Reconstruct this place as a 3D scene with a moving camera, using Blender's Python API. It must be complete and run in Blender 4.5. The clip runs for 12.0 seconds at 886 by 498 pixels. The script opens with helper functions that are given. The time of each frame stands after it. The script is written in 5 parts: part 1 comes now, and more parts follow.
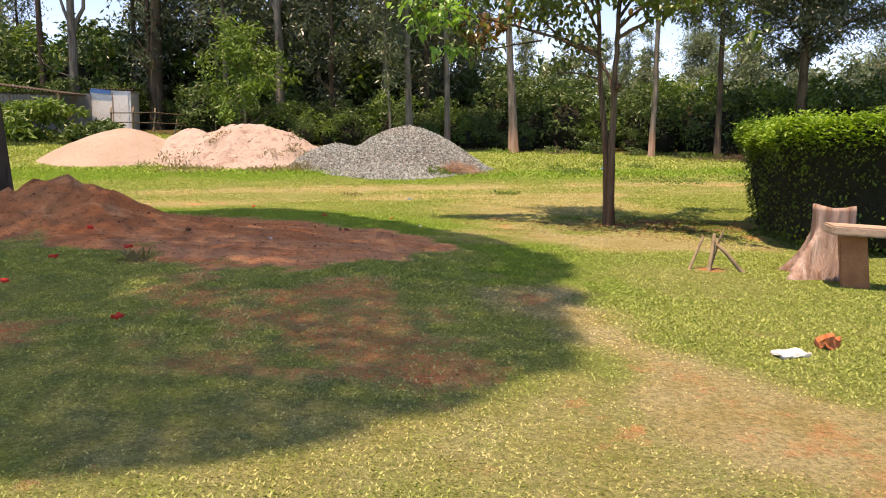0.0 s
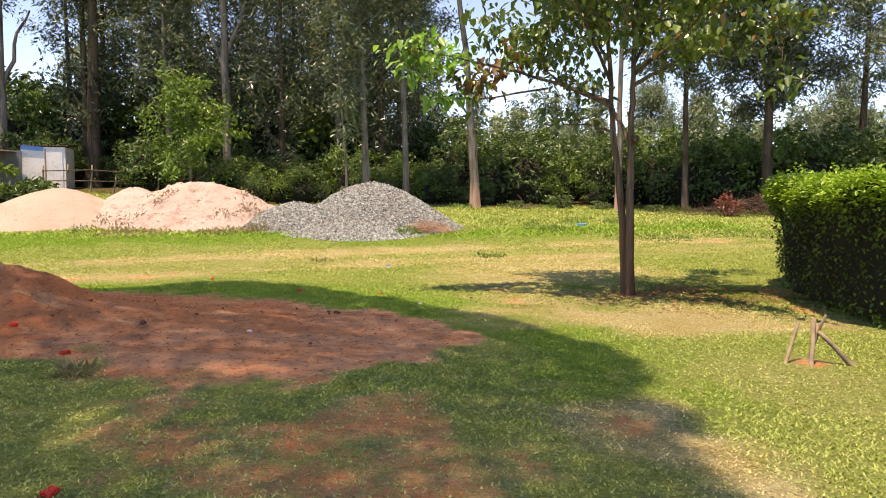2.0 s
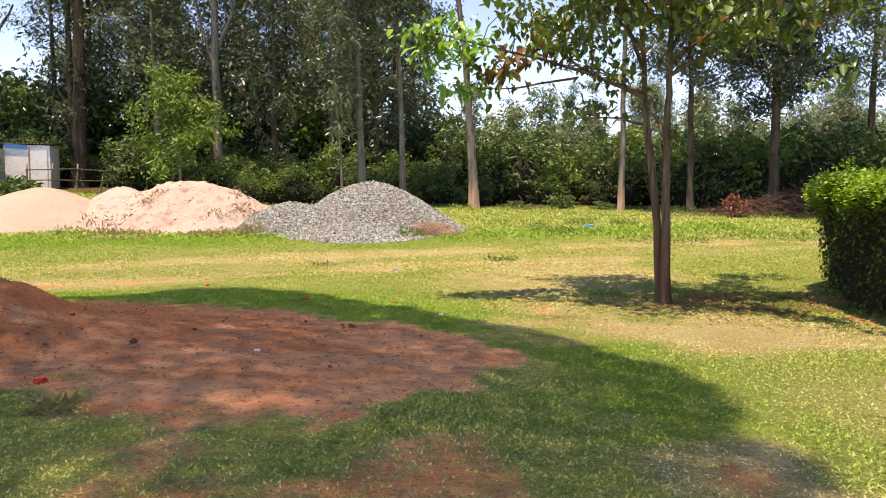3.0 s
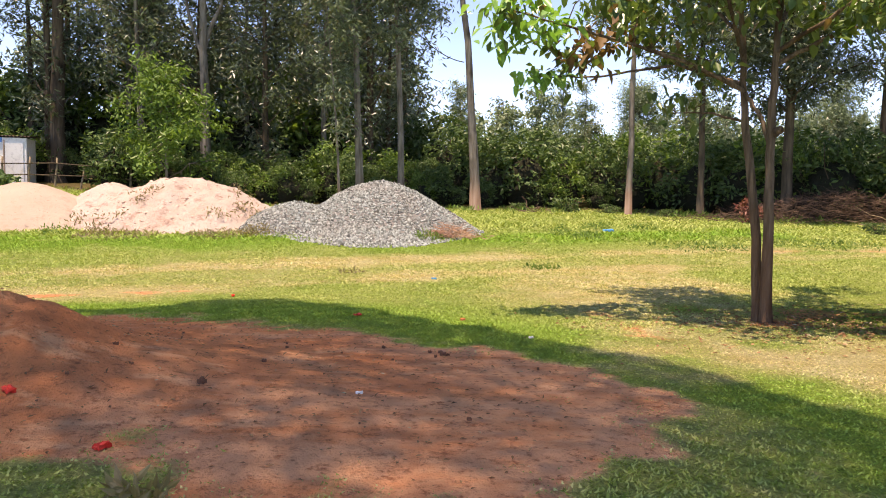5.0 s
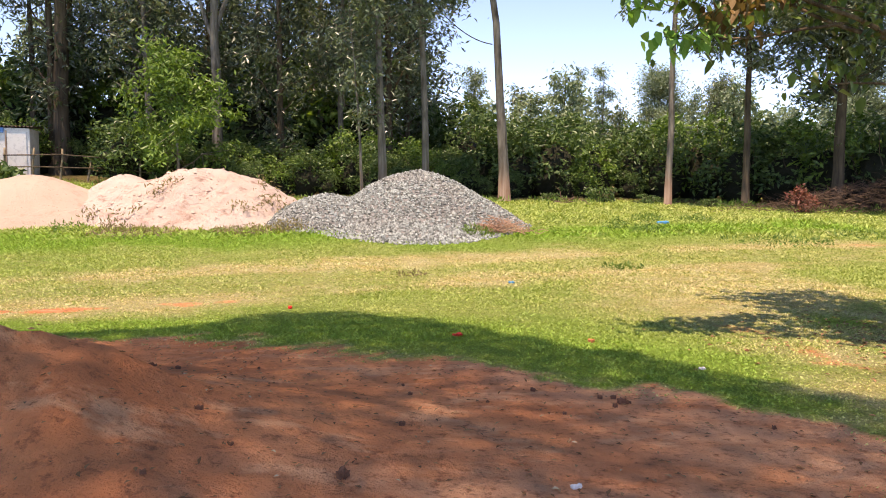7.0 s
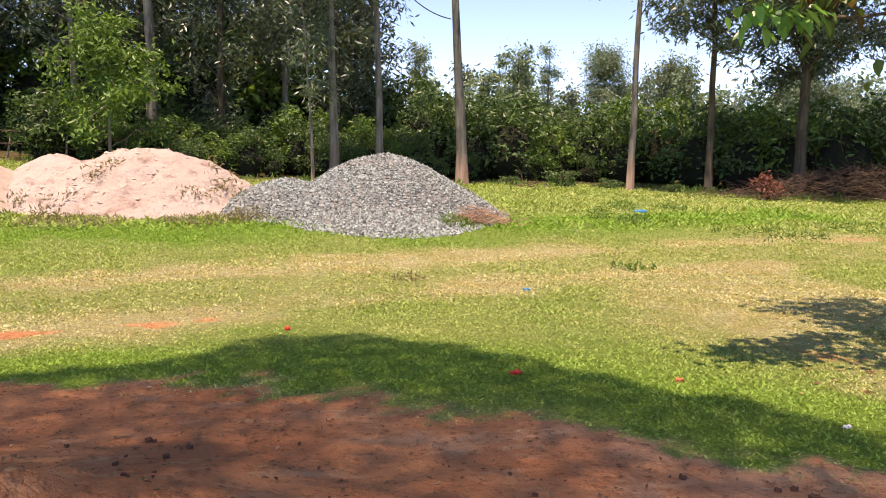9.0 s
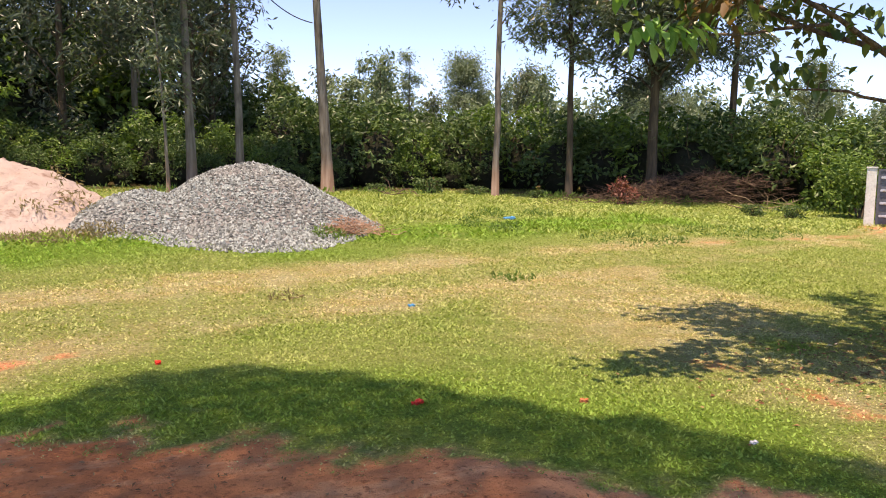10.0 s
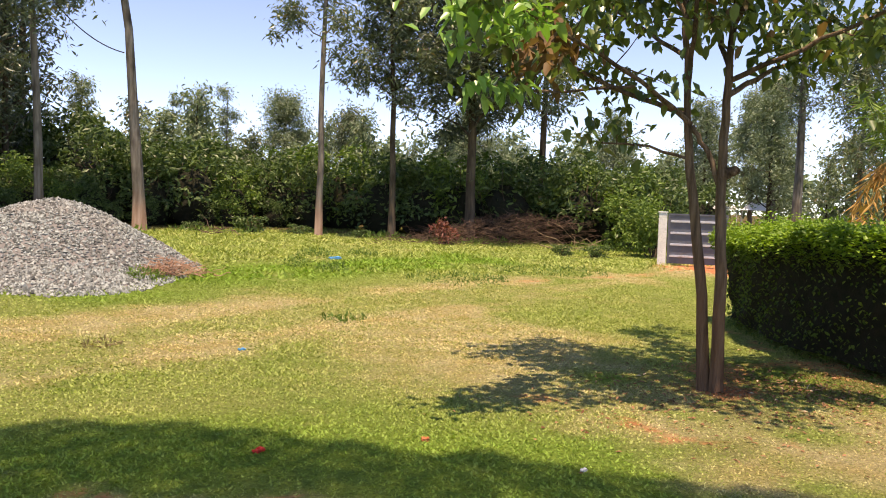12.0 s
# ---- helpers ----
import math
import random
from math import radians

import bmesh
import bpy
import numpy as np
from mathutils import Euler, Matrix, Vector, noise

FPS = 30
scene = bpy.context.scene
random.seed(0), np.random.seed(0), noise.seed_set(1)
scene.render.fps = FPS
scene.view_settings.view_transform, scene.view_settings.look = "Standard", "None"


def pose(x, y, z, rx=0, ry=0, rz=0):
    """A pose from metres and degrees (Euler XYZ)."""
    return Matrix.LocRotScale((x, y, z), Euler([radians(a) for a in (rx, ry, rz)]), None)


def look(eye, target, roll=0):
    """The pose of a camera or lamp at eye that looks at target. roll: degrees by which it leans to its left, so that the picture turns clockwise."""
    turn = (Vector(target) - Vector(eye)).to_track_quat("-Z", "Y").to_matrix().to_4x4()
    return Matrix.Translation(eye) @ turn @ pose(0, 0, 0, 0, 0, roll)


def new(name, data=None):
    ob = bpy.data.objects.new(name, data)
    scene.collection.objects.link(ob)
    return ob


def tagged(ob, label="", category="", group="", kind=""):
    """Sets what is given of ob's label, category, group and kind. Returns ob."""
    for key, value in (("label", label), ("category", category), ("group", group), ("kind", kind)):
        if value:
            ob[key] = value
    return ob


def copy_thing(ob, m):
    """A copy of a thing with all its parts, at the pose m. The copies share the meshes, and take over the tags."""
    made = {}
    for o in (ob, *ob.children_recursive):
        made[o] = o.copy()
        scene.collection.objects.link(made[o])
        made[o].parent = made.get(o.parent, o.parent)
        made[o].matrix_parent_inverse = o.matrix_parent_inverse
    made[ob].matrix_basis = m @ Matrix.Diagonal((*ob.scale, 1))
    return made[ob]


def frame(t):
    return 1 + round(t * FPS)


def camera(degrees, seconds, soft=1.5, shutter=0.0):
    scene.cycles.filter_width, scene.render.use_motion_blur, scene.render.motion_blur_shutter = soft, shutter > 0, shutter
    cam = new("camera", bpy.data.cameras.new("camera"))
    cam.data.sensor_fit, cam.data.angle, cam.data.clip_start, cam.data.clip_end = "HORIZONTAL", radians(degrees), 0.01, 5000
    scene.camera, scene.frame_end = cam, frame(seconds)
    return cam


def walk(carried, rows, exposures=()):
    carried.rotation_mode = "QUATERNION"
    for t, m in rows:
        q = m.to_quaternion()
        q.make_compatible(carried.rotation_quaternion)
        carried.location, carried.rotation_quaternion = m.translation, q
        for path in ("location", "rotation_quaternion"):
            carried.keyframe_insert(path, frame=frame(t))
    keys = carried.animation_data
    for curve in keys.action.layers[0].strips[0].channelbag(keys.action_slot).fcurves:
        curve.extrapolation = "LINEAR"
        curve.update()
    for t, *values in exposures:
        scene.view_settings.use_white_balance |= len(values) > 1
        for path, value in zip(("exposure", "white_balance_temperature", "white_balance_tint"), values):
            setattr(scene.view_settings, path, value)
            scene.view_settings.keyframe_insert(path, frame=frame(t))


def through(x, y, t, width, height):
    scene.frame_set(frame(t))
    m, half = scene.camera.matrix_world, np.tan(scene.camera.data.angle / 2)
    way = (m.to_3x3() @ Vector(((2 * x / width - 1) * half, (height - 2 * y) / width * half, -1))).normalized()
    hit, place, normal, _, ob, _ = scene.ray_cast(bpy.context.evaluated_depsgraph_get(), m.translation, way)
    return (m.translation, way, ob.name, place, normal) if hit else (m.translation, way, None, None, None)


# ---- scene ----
cam = camera(59.5, 12.0, soft=1.0)
METRES, EYE, TILT, LEAN, TURN = 9.5, 1.5, 0.0, 0.0, 0.0
ROWS = [
    (0.0, 0.0, 0.0, 0.0, 0.11, -8.33, -0.75),
    (0.5, -0.0267, 0.0457, 0.0063, -3.25, -6.57, -1.31),
    (1.0, -0.0386, 0.1008, 0.0088, -3.98, -5.09, 0.25),
    (1.5, -0.0576, 0.1492, 0.0093, -3.96, -4.6, 0.12),
    (2.0, -0.0817, 0.1928, 0.0117, -4.16, -4.46, -0.1),
    (2.5, -0.0967, 0.2476, 0.0104, -4.36, -4.45, -0.02),
    (4.5, -0.2044, 0.416, 0.0082, -7.01, -4.33, -0.96),
    (5.0, -0.23, 0.4528, 0.0084, -7.01, -4.37, -0.91),
    (5.5, -0.2513, 0.5084, 0.0071, -6.88, -4.32, -0.69),
    (6.0, -0.2815, 0.5545, 0.0033, -6.76, -4.41, -0.74),
    (6.5, -0.3047, 0.596, 0.0036, -7.32, -4.5, -0.59),
    (7.0, -0.3251, 0.6497, 0.0069, -7.03, -5.1, -0.5),
    (9.0, -0.4062, 0.815, 0.026, -12.13, -6.74, -1.23),
    (9.5, -0.4157, 0.8442, 0.0305, -16.31, -6.7, -0.83),
    (10.0, -0.4215, 0.8613, 0.0349, -22.44, -6.2, -0.99),
    (10.5, -0.4301, 0.8698, 0.0356, -31.41, -5.31, -1.41),
    (11.0, -0.4375, 0.8687, 0.036, -33.42, -4.69, -1.53),
    (11.5, -0.439, 0.868, 0.0359, -34.98, -4.04, -1.75),
    (12.0, -0.4418, 0.8619, 0.0384, -35.72, -3.01, -1.84),
]
walk(cam, [(t, pose(0, 0, EYE, TILT, LEAN, TURN) @ pose(METRES * x, METRES * y, METRES * z, 90 + pitch, roll, yaw)) for t, x, y, z, yaw, pitch, roll in ROWS], exposures=[(0.0, 1.8, 9700, 24), (1.0, 1.9, 9700, 24), (2.5, 2.0, 9500, 24), (5.0, 2.05, 9100, 24), (7.0, 2.04, 8900, 24), (9.5, 1.9, 8700, 24), (12.0, 1.81, 9400, 24)])
# ---- light ----
SUN_TO = Vector((-0.15, -0.17, 1.0)).normalized()
world = bpy.data.worlds.new("sky")
scene.world = world
world.use_nodes = True
sky = world.node_tree.nodes.new("ShaderNodeTexSky")
sky.sky_type, sky.sun_disc = "NISHITA", False
sky.sun_elevation, sky.sun_rotation = math.asin(SUN_TO.z), radians(221)
sky.air_density, sky.dust_density, sky.ozone_density, sky.altitude = 0.6, 0.03, 4.5, 1800
back = world.node_tree.nodes["Background"]
back.inputs["Strength"].default_value = 0.118
world.node_tree.links.new(sky.outputs[0], back.inputs["Color"])
sun_data = bpy.data.lights.new("sun", "SUN")
sun_data.energy, sun_data.angle, sun_data.color = 2.3, radians(0.7), (1.0, 0.95, 0.86)
sun = new("sun", sun_data)
sun.matrix_world = look(SUN_TO * 60, (0, 0, 0))


# ---- small tools ----
class Nodes:
    """A material's node tree, written as calls."""

    def __init__(self, name):
        self.mat = bpy.data.materials.new(name)
        self.mat.use_nodes = True
        self.tree = self.mat.node_tree
        self.tree.nodes.clear()
        self.out = self.node("ShaderNodeOutputMaterial")

    def node(self, kind, **props):
        n = self.tree.nodes.new(kind)
        for key, value in props.items():
            setattr(n, key, value)
        return n

    def wire(self, value, socket):
        if isinstance(value, bpy.types.NodeSocket):
            self.tree.links.new(value, socket)
        elif value is not None:
            socket.default_value = value

    def where(self):
        return self.node("ShaderNodeNewGeometry").outputs["Position"]

    def local(self):
        return self.node("ShaderNodeTexCoord").outputs["Object"]

    def stretched(self, vector, scale):
        n = self.node("ShaderNodeMapping")
        self.wire(vector, n.inputs["Vector"])
        n.inputs["Scale"].default_value = scale
        return n.outputs[0]

    def noise(self, vector, scale, detail=3.0, rough=0.55, low=0.35, high=0.65):
        n = self.node("ShaderNodeTexNoise")
        self.wire(vector, n.inputs["Vector"])
        n.inputs["Scale"].default_value, n.inputs["Detail"].default_value, n.inputs["Roughness"].default_value = scale, detail, rough
        return self.spread(n.outputs["Fac"], low, high)

    def spread(self, value, low, high, to_low=0.0, to_high=1.0):
        n = self.node("ShaderNodeMapRange")
        self.wire(value, n.inputs["Value"])
        for key, v in (("From Min", low), ("From Max", high), ("To Min", to_low), ("To Max", to_high)):
            n.inputs[key].default_value = v
        return n.outputs[0]

    def sums(self, kind, a, b):
        n = self.node("ShaderNodeMath", operation=kind)
        self.wire(a, n.inputs[0])
        self.wire(b, n.inputs[1])
        return n.outputs[0]

    def mix(self, factor, a, b, blend="MIX"):
        n = self.node("ShaderNodeMix", data_type="RGBA", blend_type=blend)
        self.wire(factor, n.inputs[0])
        for value, socket in ((a, n.inputs[6]), (b, n.inputs[7])):
            self.wire((*value, 1) if isinstance(value, tuple) else value, socket)
        return n.outputs[2]

    def attr(self, name):
        return self.node("ShaderNodeAttribute", attribute_name=name).outputs["Fac"]

    def island(self):
        return self.node("ShaderNodeNewGeometry").outputs["Random Per Island"]

    def each(self):
        return self.node("ShaderNodeObjectInfo").outputs["Random"]

    def bump(self, height, strength, distance):
        n = self.node("ShaderNodeBump")
        self.wire(height, n.inputs["Height"])
        n.inputs["Strength"].default_value, n.inputs["Distance"].default_value = strength, distance
        return n.outputs[0]

    def surface(self, colour, rough=0.8, metal=0.0, normal=None, specular=0.3):
        n = self.node("ShaderNodeBsdfPrincipled")
        self.wire((*colour, 1) if isinstance(colour, tuple) else colour, n.inputs["Base Color"])
        self.wire(rough, n.inputs["Roughness"])
        n.inputs["Metallic"].default_value, n.inputs["Specular IOR Level"].default_value = metal, specular
        self.wire(normal, n.inputs["Normal"])
        self.tree.links.new(n.outputs[0], self.out.inputs["Surface"])
        return n

    def leafy(self, colour, through=0.35, rough=0.5, specular=0.3):
        """A thin leaf: gloss and colour on top, with part of the light passing through."""
        top = self.surface(colour, rough, specular=specular)
        glow = self.node("ShaderNodeBsdfTranslucent")
        self.wire(self.mix(1.0, colour, (0.95, 1.0, 0.5), "MULTIPLY"), glow.inputs["Color"])
        both = self.node("ShaderNodeMixShader")
        both.inputs[0].default_value = through
        self.tree.links.new(top.outputs[0], both.inputs[1])
        self.tree.links.new(glow.outputs[0], both.inputs[2])
        self.tree.links.new(both.outputs[0], self.out.inputs["Surface"])


def lawn_colour(n):
    """Green turf, straw-dry turf and red earth, told apart by the sheet's soil and dry values."""
    at = n.where()
    green = n.mix(n.noise(at, 0.55), (0.275, 0.39, 0.10), (0.43, 0.48, 0.165))
    green = n.mix(n.noise(at, 3.1, 4), green, (0.37, 0.44, 0.14))
    # greener turf, both for lush growth and for painted-in shade
    green = n.mix(n.attr("lush_or_shaded"), green, (0.19, 0.37, 0.05))
    straw = n.mix(n.noise(at, 2.2, 4), (0.63, 0.51, 0.24), (0.71, 0.62, 0.36))
    earth = n.mix(n.noise(at, 1.1, 5), (0.74, 0.27, 0.125), (0.83, 0.355, 0.175))
    pale = n.mix(n.noise(n.stretched(at, (0.7, 1.5, 1)), 2.6, 6, 0.62, 0.54, 0.64), earth, (0.87, 0.44, 0.245))
    pale = n.mix(n.sums("MULTIPLY", n.attr("lit_dust"), n.noise(n.stretched(at, (0.8, 1.3, 1)), 2.1, 5, 0.65, 0.36, 0.56)), pale, (0.88, 0.51, 0.32))
    pale = n.mix(n.noise(at, 16.0, 5, 0.72, 0.53, 0.68), pale, (0.44, 0.155, 0.08))
    speck = n.mix(n.noise(at, 34.0, 3, 0.6, 0.66, 0.78), pale, (0.20, 0.09, 0.05))
    dry = n.spread(n.sums("ADD", n.attr("dry"), n.noise(at, 5.0, 4, 0.6, 0.2, 1.8)), 0.28, 0.95)
    soil = n.spread(n.sums("ADD", n.attr("soil"), n.noise(at, 7.0, 5, 0.7, 0.1, 1.3)), 0.62, 0.95)
    turf = n.mix(n.attr("litter"), n.mix(dry, green, straw), n.mix(n.noise(at, 6.0, 4), (0.10, 0.068, 0.04), (0.17, 0.12, 0.07)))
    return turf, speck, soil


def make_ground_material():
    n = Nodes("turf and red earth")
    turf, earth, soil = lawn_colour(n)
    at = n.where()
    fine = n.noise(at, 60.0, 4, 0.65, 0.2, 0.8)
    # thatch, flecked darker to paint the shaded gaps between blades
    thatch_and_gaps = n.mix(n.noise(at, 30.0, 3, 0.7, 0.40, 0.62), n.mix(0.2, turf, (0.17, 0.15, 0.05)), n.mix(0.55, turf, (0.09, 0.10, 0.025)))
    colour = n.mix(soil, thatch_and_gaps, earth)
    n.surface(colour, 0.95, normal=n.bump(n.sums("ADD", fine, n.noise(at, 12.0, 5, 0.65)), 1.0, 0.045), specular=0.03)
    return n.mat


def make_blade_material():
    n = Nodes("grass blades")
    turf, earth, soil = lawn_colour(n)
    rnd = n.island()
    varied = n.mix(n.spread(rnd, 0.0, 1.0, 0.0, 0.32), turf, (0.54, 0.55, 0.27))
    varied = n.mix(n.spread(rnd, 0.60, 0.61, 0.0, 0.72), varied, (0.15, 0.23, 0.03))
    n.leafy(varied, 0.30, 0.8, 0.04)
    return n.mat


def make_leaf(name, dark, light, dead=None, through=0.35, rough=0.45, specular=0.35, share=0.93):
    n = Nodes(name)
    colour = n.mix(n.island(), dark, light)
    colour = n.mix(n.noise(n.local(), 0.7, 2, 0.5, 0.3, 0.7), colour, n.mix(0.35, colour, tuple(c * 0.55 for c in dark)))
    if dead:
        colour = n.mix(n.spread(n.island(), share, share + 0.01), colour, dead)
    n.leafy(colour, through, rough, specular)
    return n.mat


def make_bark(name, pale, dark, rust=None, scale=1.0):
    n = Nodes(name)
    at = n.local()
    streak = n.noise(n.stretched(at, (9 * scale, 9 * scale, 0.8 * scale)), 1.0, 4, 0.6, 0.3, 0.7)
    colour = n.mix(streak, pale, dark)
    colour = n.mix(n.noise(n.stretched(at, (2.5, 2.5, 1.0)), 1.0, 3, 0.5, 0.5, 0.75), colour, tuple(c * 0.6 for c in dark))
    if rust:
        z = n.node("ShaderNodeSeparateXYZ")
        n.wire(at, z.inputs[0])
        foot = n.sums("ADD", z.outputs["Z"], n.noise(at, 2.0, 3, 0.5, 0.3, 1.0))
        colour = n.mix(n.spread(foot, 1.1, 1.9, 0.45, 0.0), colour, rust)
    n.surface(colour, 0.9, normal=n.bump(streak, 0.9, 0.03), specular=0.05)
    return n.mat


def make_plain(name, a, b, scale, rough=0.85, bump=0.3, depth=0.01, metal=0.0, specular=0.25):
    n = Nodes(name)
    at = n.local()
    colour = n.mix(n.noise(at, scale, 4), a, b)
    colour = n.mix(n.noise(at, scale * 6, 3, 0.6, 0.52, 0.75), colour, tuple(c * 0.7 for c in a))
    n.surface(colour, rough, metal, n.bump(n.noise(at, scale * 5, 4), bump, depth), specular)
    return n.mat


def make_stone():
    n = Nodes("crushed stone")
    at = n.where()
    colour = n.mix(n.island(), (0.06, 0.066, 0.062), (0.36, 0.40, 0.385))
    colour = n.mix(n.noise(at, 0.8, 3, 0.5, 0.5, 0.8), colour, n.mix(1.0, colour, (1.0, 0.88, 0.85), "MULTIPLY"))
    n.surface(colour, 0.8, specular=0.3)
    return n.mat


def make_sand(name, a, b, c):
    n = Nodes(name)
    at = n.where()
    colour = n.mix(n.noise(at, 0.9, 5, 0.6), a, b)
    colour = n.mix(n.noise(at, 2.4, 6, 0.7, 0.54, 0.70), colour, c)
    colour = n.mix(n.noise(at, 11.0, 4, 0.7, 0.62, 0.72), colour, tuple(v * 0.7 for v in c))
    relief = n.sums("ADD", n.noise(at, 7.0, 5, 0.6), n.noise(at, 50.0, 2))
    n.surface(colour, 0.95, normal=n.bump(relief, 0.7, 0.09), specular=0.1)
    return n.mat


def make_iron(name, a, b, rust, metal=0.5, rough=0.5):
    n = Nodes(name)
    at = n.local()
    colour = n.mix(n.noise(at, 2.5, 4), a, b)
    colour = n.mix(n.noise(n.stretched(at, (3, 3, 0.8)), 1.2, 5, 0.65, 0.55, 0.72), colour, rust)
    n.surface(colour, rough, metal, n.bump(n.noise(at, 14, 3), 0.15, 0.01))
    return n.mat


GROUND = make_ground_material()
BLADE = make_blade_material()
EUC_LEAF = make_leaf("gum leaves", (0.085, 0.125, 0.07), (0.25, 0.31, 0.20), (0.17, 0.14, 0.07), 0.38, 0.36, 0.6)
# on the plantation trees this dark colour carries the wood's deep shade too
DARK_LEAF = make_leaf("dark leaves", (0.042, 0.068, 0.042), (0.15, 0.195, 0.13), None, 0.38, 0.32, 0.7)
FRESH_LEAF = make_leaf("fresh leaves", (0.085, 0.17, 0.03), (0.21, 0.33, 0.075))
SHRUB_LEAF = make_leaf("shrub leaves", (0.036, 0.078, 0.022), (0.15, 0.23, 0.075), None, 0.3)
SHADE_LEAF = make_leaf("shade tree leaves", (0.36, 0.36, 0.12), (0.54, 0.50, 0.20), None, 0.70)
# darker copy of the hedge leaves: the clipped sides' shade put into colour
SHADED_HEDGE_LEAF = make_leaf("shaded hedge leaves", (0.055, 0.115, 0.02), (0.17, 0.26, 0.045))
BELT_LEAF = make_leaf("belt leaves", (0.06, 0.13, 0.026), (0.21, 0.32, 0.07))
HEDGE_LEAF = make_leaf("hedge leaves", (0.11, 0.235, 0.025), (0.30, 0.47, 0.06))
# brighter copy of the broad leaves, sunlight and sky gloss put into the colour
SUNLIT_LEAF = make_leaf("sunlit broad leaves", (0.15, 0.36, 0.07), (0.32, 0.56, 0.18), None, 0.45, 0.33, 0.8)
BROAD_LEAF = make_leaf("broad leaves", (0.05, 0.105, 0.026), (0.17, 0.26, 0.075), (0.26, 0.15, 0.06), 0.34, 0.30, 0.8, 0.97)
# paler and greyer than the near leaves: distance haze mixed into the colour
HAZED_LEAF = make_leaf("hazed far leaves", (0.13, 0.195, 0.115), (0.34, 0.42, 0.28))
DRY_TWIG = make_plain("dry twigs", (0.06, 0.036, 0.026), (0.15, 0.095, 0.068), 3)
RED_TWIG = make_plain("reddish dead stems", (0.30, 0.16, 0.11), (0.42, 0.27, 0.18), 3)
GUM_BARK = make_bark("gum bark", (0.29, 0.26, 0.225), (0.11, 0.093, 0.078), (0.22, 0.12, 0.075))
DARK_BARK = make_bark("dark bark", (0.15, 0.115, 0.08), (0.055, 0.042, 0.032))
SMOOTH_BARK = make_bark("brown bark", (0.24, 0.17, 0.115), (0.08, 0.056, 0.038), (0.22, 0.10, 0.055), 2.4)
SAND_A = make_sand("fine sand", (0.56, 0.425, 0.345), (0.62, 0.48, 0.395), (0.50, 0.36, 0.285))
SAND_B = make_sand("coarse sand", (0.57, 0.43, 0.365), (0.66, 0.53, 0.47), (0.36, 0.225, 0.18))
LUMP = make_plain("damp sand lumps", (0.46, 0.31, 0.25), (0.56, 0.42, 0.36), 4.0)
STONE = make_stone()
# dark bed colour paints the shaded gaps between the loose stones
STONE_BED = make_plain("dark stone bed", (0.13, 0.125, 0.12), (0.19, 0.18, 0.175), 2.0)
STUMP_WOOD = make_bark("weathered stump wood", (0.46, 0.36, 0.32), (0.22, 0.115, 0.08), None, 1.4)
PLANK_WOOD = make_plain("grey weathered plank", (0.45, 0.33, 0.26), (0.33, 0.23, 0.17), 4.0)
BOARD_WOOD = make_plain("orange board", (0.38, 0.17, 0.085), (0.26, 0.11, 0.055), 5.0)
POLE_WOOD = make_plain("peeled stick", (0.30, 0.235, 0.15), (0.14, 0.105, 0.07), 6.0)
WHITEWASH = make_plain("whitewashed board", (0.86, 0.85, 0.82), (0.80, 0.78, 0.74), 1.2, 0.8, 0.1)
CONCRETE = make_plain("pale concrete", (0.74, 0.74, 0.70), (0.62, 0.62, 0.59), 3.0)
BLUE_PAINT = make_plain("blue sheet", (0.10, 0.28, 0.60), (0.14, 0.34, 0.66), 3.0, 0.6)
RUSTY = make_iron("rusty roof iron", (0.11, 0.085, 0.075), (0.075, 0.06, 0.055), (0.17, 0.085, 0.05), 0.2, 0.7)
ZINC = make_iron("grey wall iron", (0.22, 0.22, 0.235), (0.16, 0.165, 0.18), (0.20, 0.13, 0.10), 0.4, 0.55)
GATE_PAINT = make_iron("grey gate paint", (0.10, 0.105, 0.13), (0.13, 0.14, 0.165), (0.14, 0.13, 0.14), 0.2, 0.5)
GATE_PALE = make_iron("pale gate rib", (0.55, 0.56, 0.60), (0.48, 0.49, 0.53), (0.35, 0.34, 0.34), 0.2, 0.5)
RED_PETAL = make_plain("red petal", (0.72, 0.05, 0.03), (0.60, 0.03, 0.02), 20.0, 0.5)
TERRACOTTA = make_plain("broken terracotta", (0.50, 0.17, 0.07), (0.42, 0.13, 0.06), 9.0)
WHITE_PAPER = make_plain("pale wrapper", (0.76, 0.74, 0.74), (0.66, 0.62, 0.60), 9.0, 0.5)
BLUE_PLASTIC = make_plain("blue plastic", (0.04, 0.26, 0.52), (0.07, 0.32, 0.58), 9.0, 0.35)
CLOD = make_plain("dark clod", (0.15, 0.065, 0.04), (0.22, 0.10, 0.06), 12.0)
CABLE = make_plain("dark cable", (0.05, 0.05, 0.05), (0.07, 0.07, 0.07), 3.0)
PALM_DRY = make_leaf("dry palm", (0.40, 0.20, 0.05), (0.55, 0.36, 0.12), None, 0.3)


# near-black fill: twigs, with the shade between the leaves put into the colour
SHADED_CORE = make_plain("twigs with shade", (0.032, 0.030, 0.017), (0.018, 0.022, 0.010), 9.0, 0.95, 0.9, 0.04)


